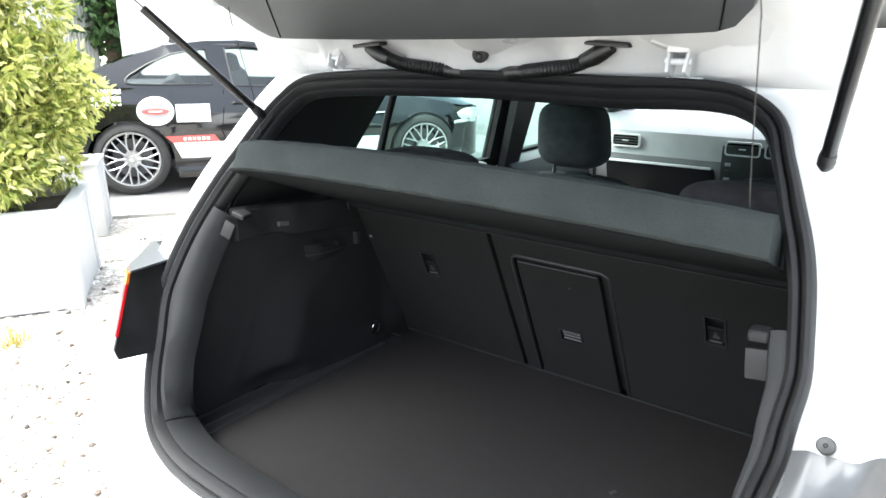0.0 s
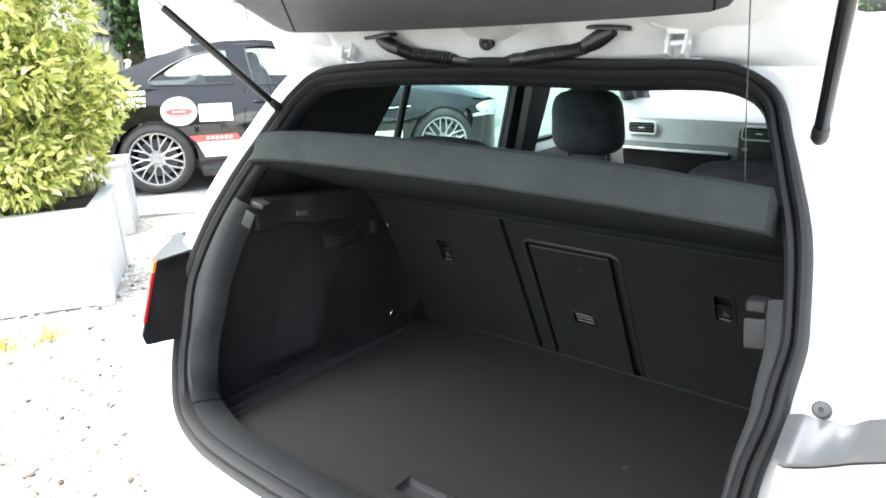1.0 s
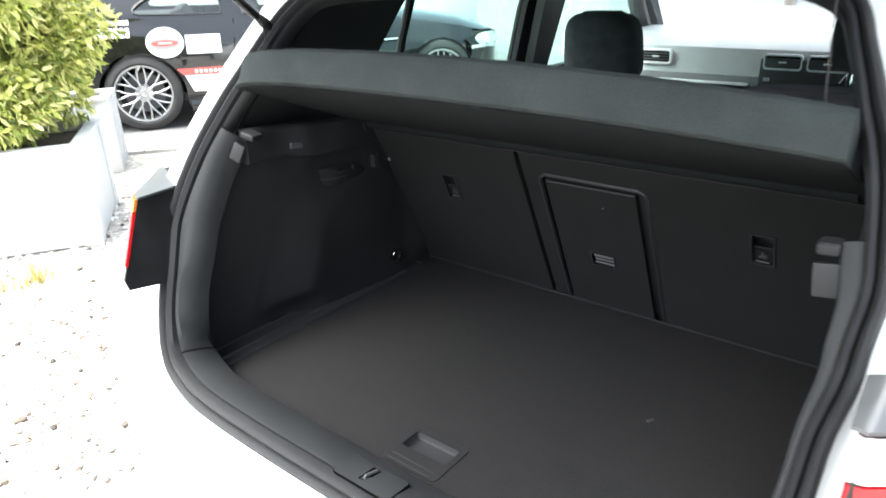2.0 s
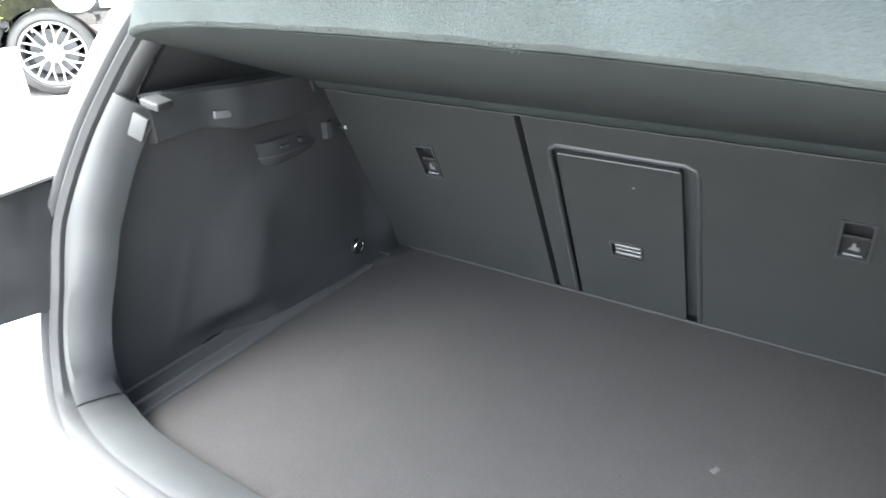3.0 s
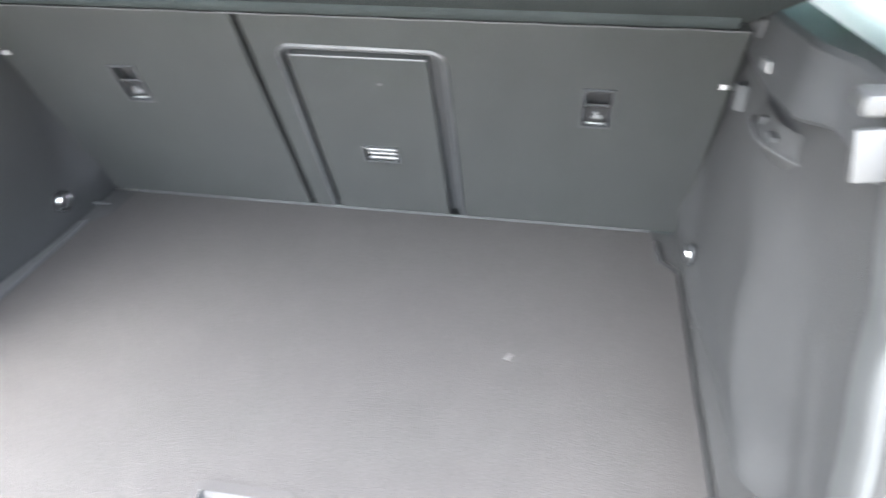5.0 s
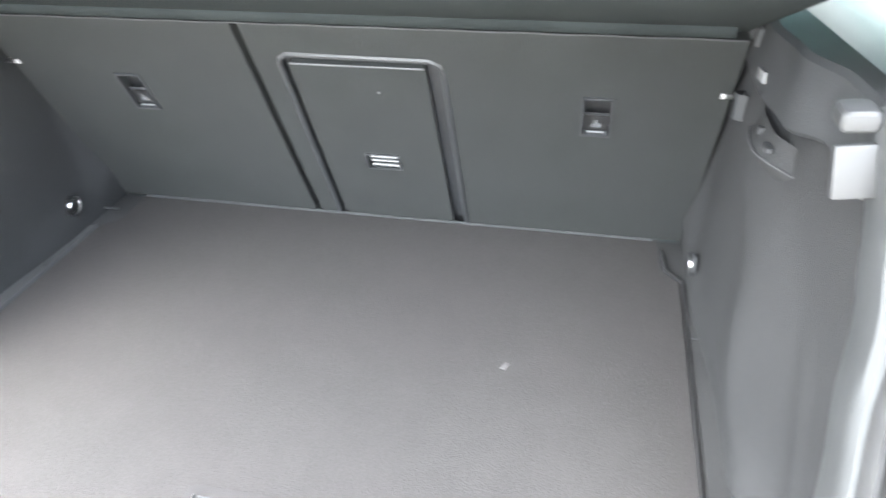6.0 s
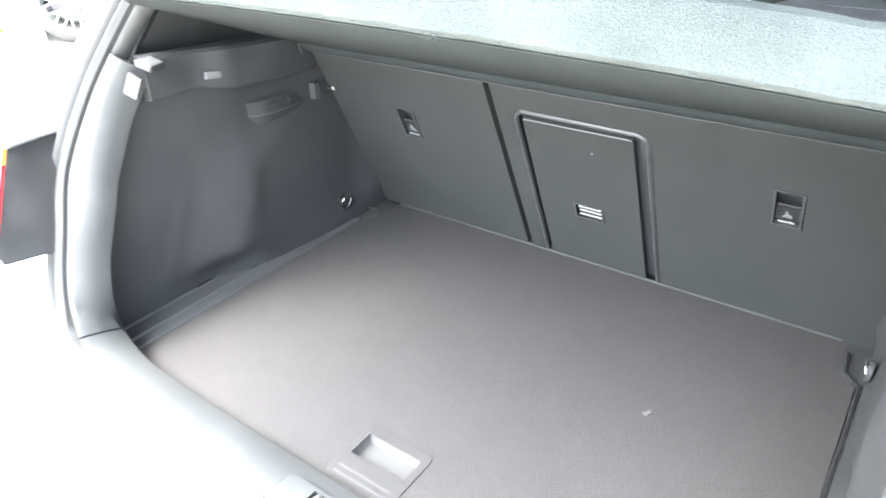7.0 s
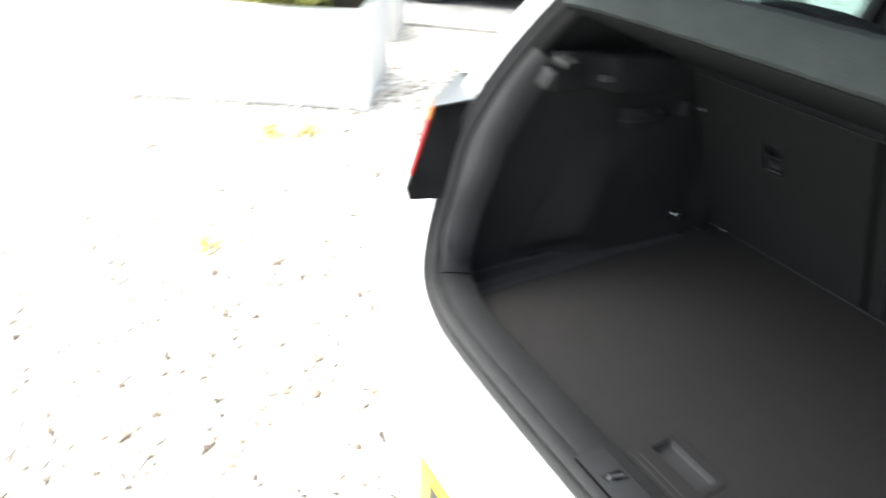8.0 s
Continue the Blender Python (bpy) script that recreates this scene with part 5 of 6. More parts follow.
# ---- the black coupe in the lane ----
def coupe():
    F, S = Vector((0.559, 0.829, 0)), Vector((0.829, -0.559, 0))
    C = Vector((-5.271, 2.58, 0)) - S * 0.86
    mc = Matrix(((F.x, -S.x, 0, C.x), (F.y, -S.y, 0, C.y), (0, 0, 1, 0.098), (0, 0, 0, 1))) @ pose(0, 0, 0, 0, 1.26)
    c = thing("coupe_car", (C.x, C.y, 0), "black sports coupe with white decals parked in the lane", "car")

    def half_w(s, z):
        e = 1 - 0.15 * step(-0.45, -0.95, s) - 0.20 * step(2.75, 3.42, s)
        return e * (lerp(z, (0.15, 0.25, 0.45, 0.60, 0.80, 0.93), (0.83, 0.865, 0.885, 0.89, 0.87, 0.81)) - 0.30 * step(1.9, 2.5, s) * max(0.0, z - 0.63) / 0.3)
    def belt(s):
        return lerp(s, (-0.95, -0.8, -0.3, 0.6, 1.9, 2.4, 3.0, 3.4), (0.93, 0.96, 0.955, 0.93, 0.90, 0.86, 0.76, 0.64))
    for sd in (-1, 1):
        rows = body_side(sd, half_w, -0.93, 3.10, (0.0, 2.73), 0.36, belt, 0.19, mc)
        p = part("side_panel", sheet(rows, 0.02, tuple(mc.to_3x3() @ Vector((0, -sd, 0)))), BLACK, c, "glossy black body side")
        if sd < 0:
            P = lambda s, z, o=0.004: mc @ Vector((s, -half_w(s, z) - o, z))
            fl = mc.to_3x3() @ Vector((0, 0.003, 0))
            def disc(cs, cz, rx, rz, lift, r0=0.02):
                rings = [[tuple(P(cs + rx * r * math.cos(a), cz + rz * r * math.sin(a), lift)) for a in np.linspace(0, 2 * math.pi, 29)[:-1]] for r in np.linspace(1.0, r0, 5)]
                return loft(rings, True)
            part("round_decal", disc(0.24, 0.745, 0.155, 0.125, 0.004), DECALW, p, "round pale decal with a red band")
            part("decal_centre", disc(0.24, 0.752, 0.122, 0.092, 0.007), DECALG, p)
            part("decal_ring", disc(0.24, 0.752, 0.122, 0.092, 0.009, 0.93), DECALW, p)
            part("decal_band", loft([[tuple(P(a, 0.742 + b * (0.022 * math.sin((a - 0.12) / 0.24 * math.pi) ** 0.7 + 0.002), 0.011)) for b in (-1, 0, 1)] for a in np.linspace(0.121, 0.359, 13)], False), DECALR, p)
            part("decal_bar", plate([(0.185, 0.737), (0.295, 0.737), (0.295, 0.747), (0.185, 0.747)], [], lambda s, z: P(s, z, 0.015), fl), DECALW, p)
            part("white_panel", plate([(0.41, 0.645), (0.70, 0.645), (0.70, 0.80), (0.41, 0.80)], [], P, fl), DECALW, p, "blank white rectangle")
            for z0, z1, xs in ((0.90, 0.935, (-0.36, -0.02)), (0.80, 0.875, (-0.36, -0.02))):
                k = 8 if z1 < 0.9 else 12
                for i in range(k):
                    a = xs[0] + (xs[1] - xs[0]) * i / k
                    part("letter_bar", plate([(a, z0), (a + (xs[1] - xs[0]) / k * 0.72, z0), (a + (xs[1] - xs[0]) / k * 0.72, z1), (a, z1)], [], P, fl), DECALW, p)
            part("red_flash", plate([(0.30, 0.52), (0.355, 0.465), (0.76, 0.465), (0.72, 0.525)], [], P, fl), DECALR, p)
            part("white_flash", plate([(0.36, 0.462), (0.42, 0.32), (2.30, 0.32), (2.30, 0.462)], [], P, fl), DECALW, p)
            for i in range(6):
                part("letter_bar", plate([(0.45 + i * 0.04, 0.483), (0.475 + i * 0.04, 0.483), (0.475 + i * 0.04, 0.508), (0.45 + i * 0.04, 0.508)], [], lambda s, z: P(s, z, 0.008), fl), DECALW, p)
            part("door_seam", tube([mc @ Vector((s, -half_w(s, z) - 0.001, z)) for s, z in ((0.83, 0.92), (0.82, 0.75), (0.79, 0.55), (0.84, 0.42), (1.0, 0.36), (1.9, 0.34), (2.02, 0.5), (2.05, 0.88))], 0.004, 5), HOLE, p)
            part("door_handle", tube([mc @ Vector((s, -half_w(s, 0.80) - o, z)) for s, o, z in ((0.90, 0.0, 0.80), (0.92, 0.03, 0.81), (1.06, 0.03, 0.81), (1.08, 0.0, 0.80))], 0.012, 8), BLACK, p)
            part("door_emblem", plate([(1.10 + 0.12 * math.cos(a), 0.66 + 0.085 * math.sin(a)) for a in np.linspace(0, 2 * math.pi, 25)[:-1]], [[(1.10 + 0.095 * math.cos(a), 0.66 + 0.062 * math.sin(a)) for a in np.linspace(0, 2 * math.pi, 25)[:-1]]], P, fl), DECALW, p)
            gill = part("side_gill", plate([(2.14, 0.70), (2.16, 0.665), (2.38, 0.665), (2.40, 0.70)], [], P, fl), HOLE, p, "wing vent with a bright bar")
            part("gill_bar", plate([(2.13, 0.685), (2.13, 0.675), (2.40, 0.682), (2.40, 0.692)], [], lambda s, z: P(s, z, 0.010), fl), SATIN, gill)
        part("sill_skirt", loft([[tuple(mc @ Vector((s, sd * (half_w(s, 0.25) + o), z))) for o, z in ((-0.05, 0.13), (0.01, 0.14), (0.02, 0.18), (0.0, 0.24), (-0.05, 0.25))] for s in np.linspace(0.38, 2.34, 8)], True, True), BLACK, c)
    # deck, bonnet, roof skin along the centre
    top = [(-0.97, 0.62), (-0.96, 0.88), (-0.93, 0.985), (-0.60, 1.035), (-0.36, 1.045)]
    def cross(s, zc, w, drop):
        return [tuple(mc @ Vector((s, y * w, zc - drop * abs(y) ** 3))) for y in np.linspace(-1, 1, 15)]
    part("boot_lid", sheet([cross(s, z, half_w(s, 0.9), max(0.04, z - belt(s) + 0.01) if z > 0.9 else 0.0) for s, z in top], 0.015, (0, 0, -1)), BLACK, c, "black boot lid")
    part("bonnet", sheet([cross(s, z, half_w(s, 0.9) if s < 3.2 else half_w(s, 0.9) * (0.94 if s < 3.4 else 0.72), z - max(0.70, belt(min(s, 3.4))) + 0.01) for s, z in ((2.02, 0.985), (2.3, 0.955), (2.7, 0.90), (3.05, 0.845), (3.30, 0.775), (3.45, 0.69))], 0.015, (0, 0, -1)), BLACK, c, "black bonnet")
    zr = lambda s: lerp(s, (-0.36, 0.0, 0.35, 0.7, 1.0, 1.40, 1.75, 2.08), (1.04, 1.20, 1.325, 1.365, 1.37, 1.335, 1.17, 0.97))
    wr = lambda s, z: lerp(z, (0.92, 1.02, 1.20, 1.31), (0.81, 0.76, 0.665, 0.60))
    part("roof", sheet([[tuple(mc @ Vector((s, y * 0.61, zr(s) - 0.05 * abs(y) ** 2.5))) for y in np.linspace(-1, 1, 13)] for s in np.linspace(0.34, 1.42, 10)], 0.02, (0, 0, -1)), BLACK, c, "black roof")
    for nm, a, b in (("rear_window", -0.38, 0.35), ("windscreen", 1.41, 2.08)):
        g = part(nm, sheet([[tuple(mc @ Vector((s + 0.10 * (1 - abs(y) ** 2) * (-1 if a < 0 else 1) * (1 - abs(f - 0.5)), y * wr(s, zr(s) - 0.02) * 0.85, zr(s) - 0.016 - 0.03 * abs(y) ** 2.5))) for y in np.linspace(-1, 1, 11)] for f, s in ((q, a + (b - a) * q) for q in np.linspace(0, 1, 6))], 0.005, (0, 0, -1)), GLASSD, c)
        g.visible_shadow = False
    for sd in (-1, 1):
        gm = lambda s, z, sd=sd, i=0.0: mc @ Vector((s, sd * (wr(s, z) - i), z))
        out = [(-0.60, 0.94), (-0.36, 1.03), (0.0, 1.185), (0.35, 1.305), (0.7, 1.345), (1.0, 1.35), (1.42, 1.315), (1.75, 1.15), (2.10, 0.955), (2.10, 0.88), (0.6, 0.90)]
        w1 = [(0.02, 0.985), (0.015, 1.015), (0.05, 1.05), (0.20, 1.14), (0.40, 1.225), (0.60, 1.262), (0.70, 1.268), (0.74, 0.965), (0.30, 0.968), (0.06, 0.972)]
        w2 = [(0.92, 0.955), (0.87, 1.28), (1.05, 1.295), (1.36, 1.265), (1.60, 1.14), (1.88, 0.965), (1.85, 0.925)]
        fr = part("window_frame", plate(out, [w1, w2], gm, tuple(mc.to_3x3() @ Vector((0, -sd * 0.03, 0)))), BLACK, c)
        for w in (w1, w2):
            part("window_seal", tube([gm(a, b, sd, -0.002) for a, b in w + w[:1]], 0.008, 6, False), BLACKPL, fr)
            g = part("side_window", plate(w, [], lambda s, z: gm(s, z, sd, 0.012), tuple(mc.to_3x3() @ Vector((0, -sd * 0.004, 0)))), GLASSD, fr, smooth=0)
            g.visible_shadow = False
        for s in (0.0, 2.73):
            m = mc @ pose(s, sd * 0.765, 0.325) @ (pose(0, 0, 0) if sd < 0 else pose(0, 0, 0, 0, 0, 180))
            wheel(c, m, 0.325, 0.235, 10)
        nose = lambda a, o=0.0: (3.08 + (0.36 + o) * math.sin(a), sd * (0.40 + (0.385 + o) * math.cos(a)))
        rows = []
        for a in np.linspace(0.10, 1.25, 12):
            g = math.sin((a - 0.10) / 1.15 * math.pi) ** 0.5
            rows.append([tuple(mc @ Vector((*nose(a, 0.010 + 0.012 * math.sin(math.pi * v)), 0.635 - 0.02 * a + (v - 0.5) * (0.035 + 0.115 * g)))) for v in np.linspace(0, 1, 7)])
        hl = part("headlamp", sheet(rows, 0.012, tuple(mc.to_3x3() @ Vector((-1, 0, 0)))), LAMPGLASS, c, "clear headlamp")
        for a in (0.45, 0.85):
            bm = revolve([(-0.004, 0.0005), (-0.004, 0.036), (0.004, 0.042), (0.02, 0.044)], 20, "y")
            x0, y0 = nose(a, 0.026)
            bmesh.ops.transform(bm, matrix=mc @ pose(x0, y0, 0.632 - 0.02 * a, 0, 0, 90 + sd * (90 - math.degrees(a))), verts=bm.verts)
            part("lamp_reflector", bm, CHROME, hl)
        rows = [[tuple(mc @ Vector((*nose(a), z))) for z in (0.20, 0.30, 0.42, 0.50, 0.56, 0.62, 0.68, 0.715 - 0.02 * a)] for a in np.linspace(-0.02, 1.5708, 12)]
        rows.append([tuple(mc @ Vector((3.47, 0, z))) for z in (0.20, 0.30, 0.42, 0.50, 0.56, 0.60, 0.64, 0.68)])
        part("front_wing", loft(rows, False), BLACK, c, "glossy black nose")
        part("mirror", loft([[tuple(mc @ Vector((1.95 + dx * r, sd * (0.84 + o), 1.0 + dz * r))) for dx, dz in ((0.06, -0.05), (0.08, 0.0), (0.05, 0.06), (-0.05, 0.06), (-0.05, -0.05))] for o, r in ((0, 0.4), (0.05, 1), (0.15, 1), (0.18, 0.5))], True, True), BLACK, c)
    for nm, s0, dr in (("rear_bumper", -0.97, -1), ("front_bumper", 3.40, 1)):
        part(nm, loft([[tuple(mc @ Vector((s0 + dr * (0.08 + d) - dr * 0.45 * abs(y / 0.86) ** 3.5, y, z))) for d, z in ((-0.05, 0.66), (0.0, 0.60), (0.02, 0.52), (0.0, 0.46), (0.0, 0.34), (-0.04, 0.22), (-0.2, 0.19))] for y in np.linspace(-0.86, 0.86, 23)], False), BLACK if dr < 0 else BLACKPL, c)
    # reflection along the bumper's upper edge, modelled as a bright tube
    part("bumper_reflection", tube([tuple(mc @ Vector((3.505 - 0.45 * abs(y / 0.86) ** 3.5, y, 0.565))) for y in np.linspace(-0.86, 0.86, 23)], 0.016, 8), SATIN, c, "bright tube drawn for the reflection along the bumper top")
    part("front_grille", box(tuple(mc @ Vector((3.445, 0, 0.63))), (0.05, 0.05, 0.09), 0.01), CHROME, c)
    part("aerial_fin", loft([[tuple(mc @ Vector((0.42 + dx * r, dy * r, 1.345 + h))) for dx, dy in ((0.06, 0), (0, 0.02), (-0.06, 0), (0, -0.02))] for r, h in ((1, -0.02), (0.7, 0.03), (0.3, 0.055))], True, True), BLACKPL, c)
    for nm, ctr, size, m2 in (("rear_shelf", (-0.02, 0, 0.93), (0.70, 1.30, 0.03), 0), ("rear_bench", (0.42, 0, 0.78), (0.16, 1.20, 0.46), -22), ("cabin_floor", (1.0, 0, 0.42), (2.2, 1.4, 0.04), 0), ("dash_top", (1.80, 0, 0.88), (0.36, 1.36, 0.14), 0)):
        bm = box((0, 0, 0), size, 0.012 if m2 == 0 else 0.05)
        bmesh.ops.transform(bm, matrix=mc @ pose(*ctr, 0, m2), verts=bm.verts)
        part(nm, bm, SEATCLOTH, c)
    part("roof_lining", sheet([[tuple(mc @ Vector((s, y * 0.57, zr(s) - 0.045 - 0.05 * abs(y) ** 2.5))) for y in np.linspace(-1, 1, 9)] for s in np.linspace(0.36, 1.40, 6)], 0.006, (0, 0, -1)), SEATCLOTH, c)
    for sd in (-1, 1):
        hr = box((0, 0, 0), (0.10, 0.26, 0.17), 0.05, seg=3)
        bmesh.ops.transform(hr, matrix=mc @ pose(0.95, sd * 0.37, 1.14, 0, -10), verts=hr.verts)
        part("head_restraint", hr, SEATCLOTH, c)
    for sd in (-1, 1):
        bm = box((0, 0, 0), (0.16, 0.46, 0.62), 0.06)
        bmesh.ops.transform(bm, matrix=mc @ pose(1.05, sd * 0.37, 0.78, 0, -14), verts=bm.verts)
        part("seat", bm, SEATCLOTH, c)
    bm = box((0, 0, 0), (3.4, 1.5, 0.08), 0.03)
    bmesh.ops.transform(bm, matrix=mc @ pose(1.2, 0, 0.26), verts=bm.verts)
    part("underbody", bm, BLACKPL, c)


coupe()


# ---- planters, shrub, van, fence, trees ----
PA, PB = Vector((-0.54, -0.842, 0)), Vector((-0.842, 0.54, 0))


def planter(corner, la, lb, h, label):
    c = Vector(corner)
    mid = c + PA * la / 2 + PB * lb / 2
    pl = thing("planter", (mid.x, mid.y, 0), label, "planter", "grey planters beside the gravel")
    R = Matrix(((PA.x, PB.x, 0, 0), (PA.y, PB.y, 0, 0), (0, 0, 1, 0), (0, 0, 0, 1)))
    def slab(x0, y0, z0, x1, y1, z1, b=0.006):
        m = R
        p = c + R.to_3x3() @ Vector(((x0 + x1) / 2, (y0 + y1) / 2, (z0 + z1) / 2))
        return box(tuple(p), (x1 - x0, y1 - y0, z1 - z0), b, m)
    t = 0.03
    for q in ((0.03, 0, 0.01, la - 0.03, t, h - 0.025), (0.03, lb - t, 0.01, la - 0.03, lb, h - 0.025), (0, 0.03, 0.01, t, lb - 0.03, h - 0.025), (la - t, 0.03, 0.01, la, lb - 0.03, h - 0.025)):
        part("side_board", slab(*q), PLANTER, pl)
    for x, y in ((-0.012, -0.012), (la - 0.083, -0.012), (-0.012, lb - 0.083), (la - 0.083, lb - 0.083)):
        part("corner_post", slab(x, y, 0, x + 0.095, y + 0.095, h - 0.022, 0.014), PLANTER, pl)
    for q in ((-0.022, -0.022, h - 0.025, la + 0.022, 0.05, h), (-0.022, lb - 0.05, h - 0.025, la + 0.022, lb + 0.022, h), (-0.022, 0.052, h - 0.025, 0.05, lb - 0.052, h), (la - 0.05, 0.052, h - 0.025, la + 0.022, lb - 0.052, h)):
        part("top_rail", slab(*q), PLANTER, pl)
    part("soil", slab(0.03, 0.03, h - 0.14, la - 0.03, lb - 0.03, h - 0.07, 0.01), SOIL, pl)
    return mid


def leaf_cloud(blobs, count, size, seed, droop=0.5, narrow=0.36):
    """Small folded leaves scattered over the outer shells of several clumps."""
    rng = np.random.default_rng(seed)
    verts, faces, k = [], [], 0
    w = np.array([b[3] * b[4] for b in blobs])
    for b in rng.choice(len(blobs), count, p=w / w.sum()):
        x, y, z, rx, rz = blobs[b]
        d = rng.normal(0, 1, 3)
        d /= np.linalg.norm(d)
        r = rng.uniform(0.45, 1.0) ** 0.5 * (1 + 0.22 * math.sin(5 * d[0] + b) * math.sin(4 * d[2] + 2 * b))
        p = np.array((x, y, z)) + d * (rx, rx, rz) * r
        out = d * 0.8 + rng.normal(0, 0.55, 3)
        out[2] -= droop * rng.uniform(0, 1)
        out /= np.linalg.norm(out)
        side = np.cross(out, rng.normal(0, 1, 3))
        side /= np.linalg.norm(side) + 1e-9
        nrm = np.cross(side, out)
        L = size * rng.uniform(0.6, 1.3)
        W = L * narrow
        pts = [p, p + out * L * 0.35 + side * W * 0.5 + nrm * L * 0.05, p + out * L * 0.72 + side * W * 0.38 + nrm * L * 0.03, p + out * L - nrm * L * 0.06, p + out * L * 0.72 - side * W * 0.38 + nrm * L * 0.03, p + out * L * 0.35 - side * W * 0.5 + nrm * L * 0.05, p + out * L * 0.5 - nrm * L * 0.04]
        verts += [q.tolist() for q in pts]
        faces += [(k, k + 1, k + 6), (k + 1, k + 2, k + 6), (k + 2, k + 3, k + 6), (k + 3, k + 4, k + 6), (k + 4, k + 5, k + 6), (k + 5, k, k + 6)]
        k += 7
    me = bpy.data.meshes.new("leaves")
    me.from_pydata(verts, [], faces)
    return me


planter((-3.160, 1.074, 0), 1.50, 0.80, 0.577, "large grey painted planter box holding yellow-green shrubs, on gravel")
planter((-4.515, 1.900, 0), 1.20, 0.40, 0.577, "small grey painted planter box standing at the lane edge")


def shrub(at, blobs, count, seed, label):
    sh = thing("shrub", at, label, "shrub")
    rng = random.Random(seed)
    for x, y, z, r, h in blobs[::2]:
        part("stem", tube(smooth_curve([(at[0] + rng.uniform(-0.1, 0.1), at[1] + rng.uniform(-0.1, 0.1), at[2] - 0.03), ((at[0] + x) / 2, (at[1] + y) / 2, (at[2] + z) / 2), (x, y, z)], 4), lambda k: 0.012 - 0.0009 * k, 6), BARK, sh)
    part("crown", leaf_cloud(blobs, int(count * 1.5), 0.062, seed), LEAVES, sh, "dense yellow-green pointed leaves")


def clump(cx, cy, z0, z1, r, n, seed):
    rng = random.Random(seed)
    out = []
    for i in range(n):
        f = (i + 0.5) / n
        a = rng.uniform(0, 6.28)
        rad = r * (0.95 - 0.45 * abs(f - 0.35)) * rng.uniform(0.2, 0.75)
        out.append((cx + rad * math.cos(a), cy + rad * math.sin(a), z0 + (z1 - z0) * f, r * rng.uniform(0.34, 0.55), r * rng.uniform(0.30, 0.5)))
    return out


shrub((-3.85, 0.95, 0.46), clump(-3.80, 0.93, 0.62, 2.15, 0.60, 26, 5) + clump(-3.72, 0.70, 0.78, 1.20, 0.40, 9, 31) + clump(-3.85, 1.25, 0.76, 1.15, 0.40, 8, 32), 25000, 11, "yellow-green leafy shrub growing out of a grey planter")
shrub((-4.35, 0.30, 0.46), clump(-4.35, 0.25, 0.62, 1.95, 0.50, 16, 8), 7000, 12, "yellow-green leafy shrub growing out of a grey planter")


def weeds():
    rng = np.random.default_rng(9)
    for cx, cy in ((-2.95, 0.62), (-3.02, 0.45), (-2.0, -0.1)):
        verts, faces, k = [], [], 0
        for _ in range(60):
            a, l = rng.uniform(0, 6.28), rng.uniform(0.04, 0.12)
            p = np.array((cx + rng.normal(0, 0.04), cy + rng.normal(0, 0.04), 0.005))
            d = np.array((math.cos(a) * 0.5, math.sin(a) * 0.5, 1.0)) * l
            s = np.array((-math.sin(a), math.cos(a), 0)) * 0.004
            verts += [(p - s).tolist(), (p + s).tolist(), (p + d).tolist()]
            faces.append((k, k + 1, k + 2))
            k += 3
        me = bpy.data.meshes.new("weed")
        me.from_pydata(verts, [], faces)
        tagged(part("weed_tuft", me, WEED), "small tuft of yellowed grass in the gravel", "grass")


WEED = island_material("yellowed_grass", [(0.0, (0.30, 0.20, 0.05)), (1.0, (0.40, 0.38, 0.12))], 0.7, 0.2)
weeds()


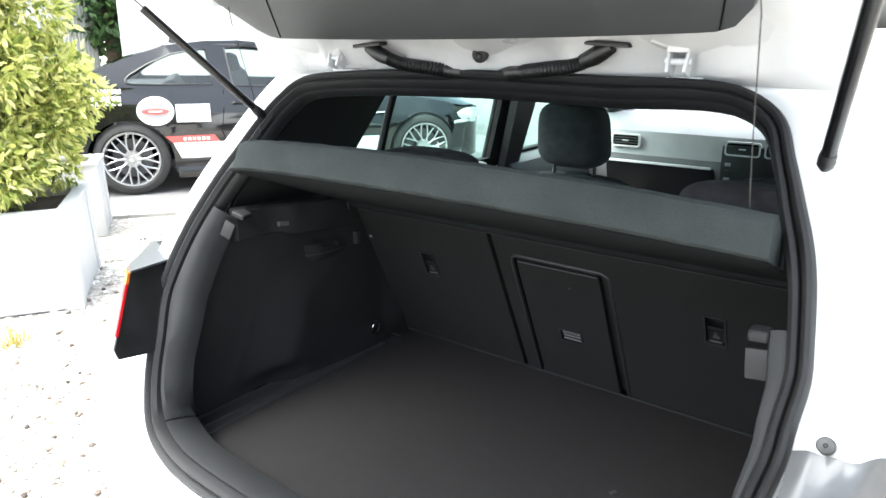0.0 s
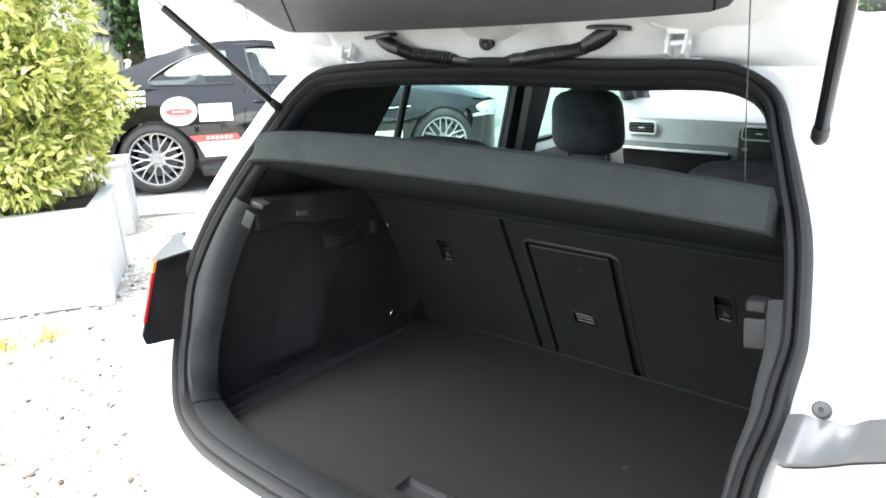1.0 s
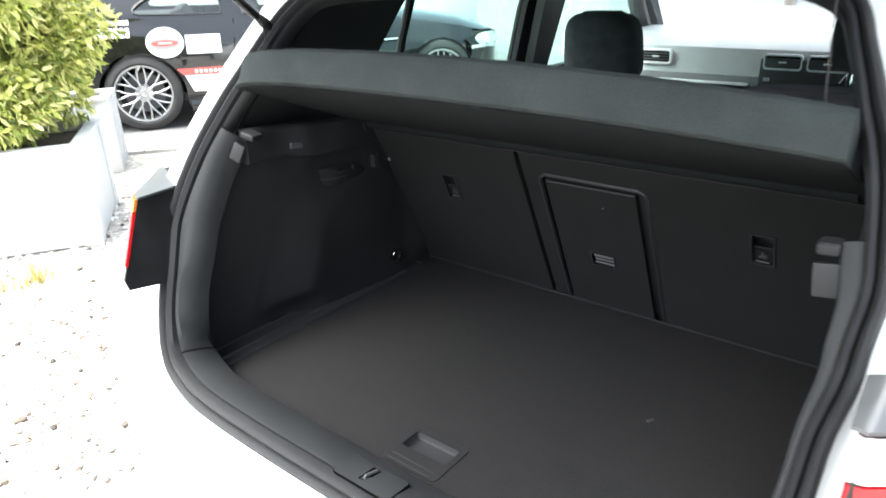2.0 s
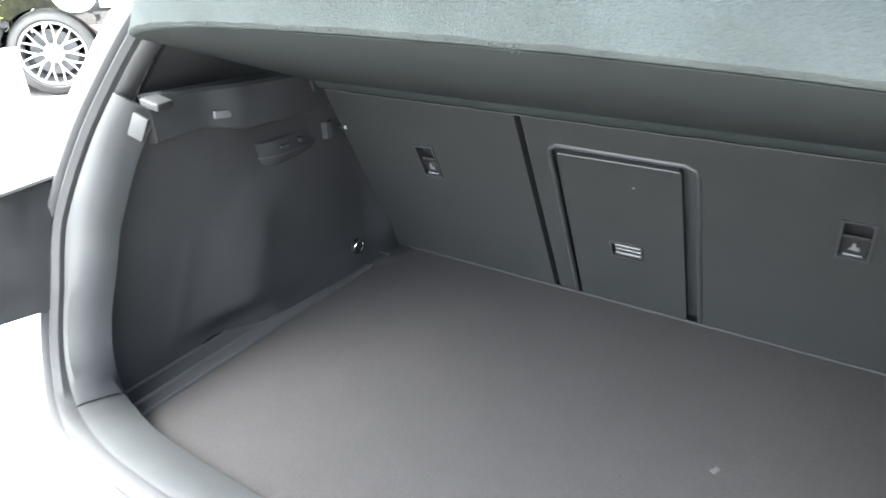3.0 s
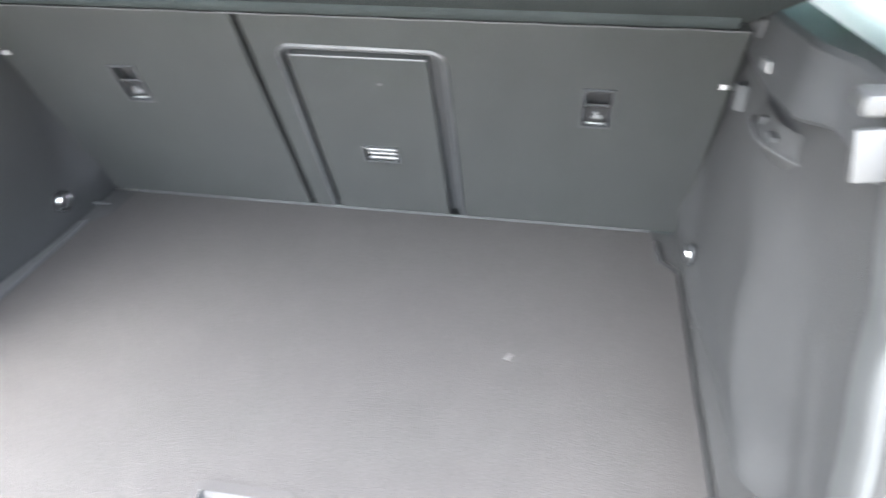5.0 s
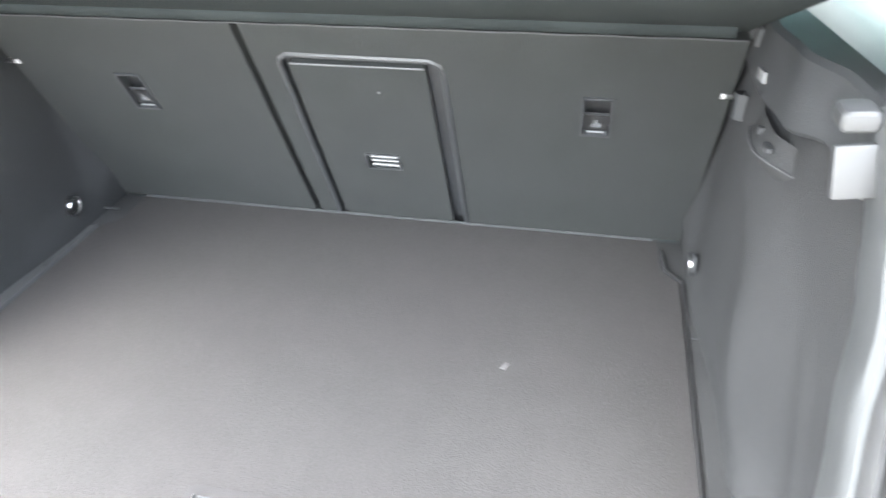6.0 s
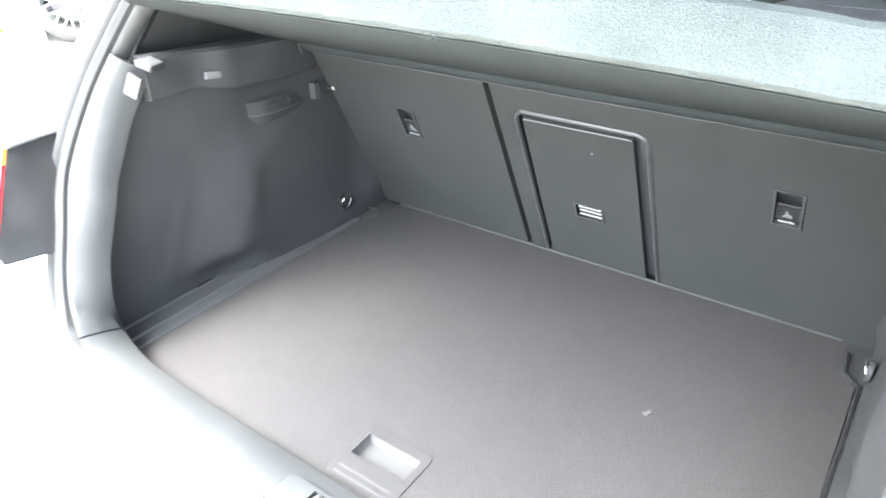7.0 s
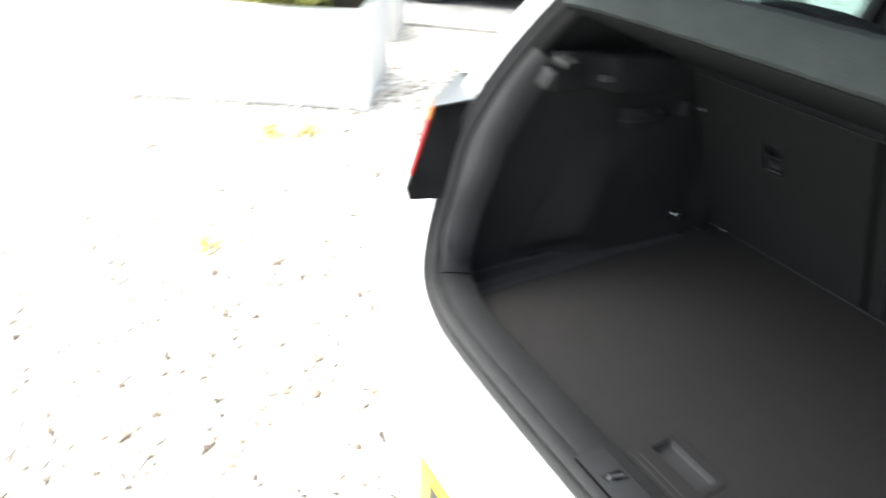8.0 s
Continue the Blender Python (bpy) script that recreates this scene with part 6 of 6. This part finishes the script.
def van():
    a = Vector((-8.2, 4.15, 0))
    m = Matrix(((U.x, -N.x, 0, a.x), (U.y, -N.y, 0, a.y), (0, 0, 1, 0.097), (0, 0, 0, 1))) @ pose(0, 0, 0, 0, math.degrees(FALL) * 0.85)
    v = thing("van", (a.x, a.y, 0), "plain white panel van parked beyond the coupe", "van")
    rows = []
    for s, top, w in ((0.0, 2.10, 0.85), (0.03, 2.28, 0.93), (0.12, 2.38, 0.95), (2.9, 2.40, 0.95), (3.35, 2.30, 0.95), (3.75, 1.75, 0.94), (4.05, 1.20, 0.90), (4.45, 1.0, 0.82), (4.55, 0.7, 0.75)):
        half = [(0, 0.35), (0.9 * w, 0.35), (w, 0.45), (w * 1.01, 0.9), (w, min(1.15, top - 0.05)), (w * 0.95, top * 0.85), (w * 0.88, top - 0.06), (w * 0.75, top), (0, top + 0.02)]
        rows.append([tuple(m @ Vector((s, 0.95 + y, z))) for y, z in half] + [tuple(m @ Vector((s, 0.95 - y, z))) for y, z in reversed(half[1:-1])])
    part("body", loft(rows, True, True), WHITE, v, "white panel van body")
    for s in (0.85, 3.6):
        for y, r in ((0.12, 0), (1.78, 180)):
            wheel(v, m @ pose(s, y, 0.33) @ pose(0, 0, 0, 0, 0, r), 0.33, 0.21, 6)


van()


def fence():
    base = Vector((-9.3, 3.05, 0))
    f = thing("fence", (base.x, base.y, 0), "pale grey vertical slatted timber fence", "fence")
    d = Vector((-0.62, 0.78, 0))
    ang = math.degrees(math.atan2(d.y, d.x))
    for i in range(26):
        p = base + d * (i * 0.115)
        part("slat", box((p.x, p.y, 1.15), (0.09, 0.022, 2.2), 0.005, pose(0, 0, 0, 0, 0, ang)), FENCE, f)
    for z in (0.5, 1.8):
        p = base + d * 1.45 + Vector((-0.78, -0.62, 0)) * 0.04
        part("rail", box((p.x, p.y, z), (3.0, 0.04, 0.08), 0.005, pose(0, 0, 0, 0, 0, ang)), FENCE, f)


fence()


def tree(at, h, r, count, seed, label):
    t = thing("tree", (*at, 0), label, "tree")
    part("trunk", tube([(at[0], at[1], lane_z(*at) - 0.03), (at[0] + 0.05, at[1], h * 0.3), (at[0] - 0.05, at[1] + 0.05, h * 0.6)], lambda k: 0.14 - 0.04 * k, 10), BARK, t)
    rng = random.Random(seed)
    blobs = clump(at[0], at[1], h * 0.28, h, r, 26, seed)
    for b in blobs[::4]:
        part("limb", tube([(at[0], at[1], h * 0.35), ((at[0] + b[0]) / 2, (at[1] + b[1]) / 2, (h * 0.4 + b[2]) / 2), b[:3]], lambda k: 0.05 - 0.018 * k, 6), BARK, t)
    part("crown", leaf_cloud(blobs, count, 0.16, seed, 0.3, 0.5), DARKLEAVES, t, "mid-green leafy crown")


tree((-11.2, 5.6), 4.6, 1.5, 9000, 21, "green broadleaf tree behind the fence")
tree((-12.8, 3.2), 5.0, 1.7, 5000, 22, "green broadleaf tree behind the fence")
tree((2.5, 16.0), 5.5, 2.4, 5000, 23, "green broadleaf tree beyond the car park")
tree((-4.0, 19.0), 6.0, 2.6, 5000, 24, "green broadleaf tree beyond the car park")
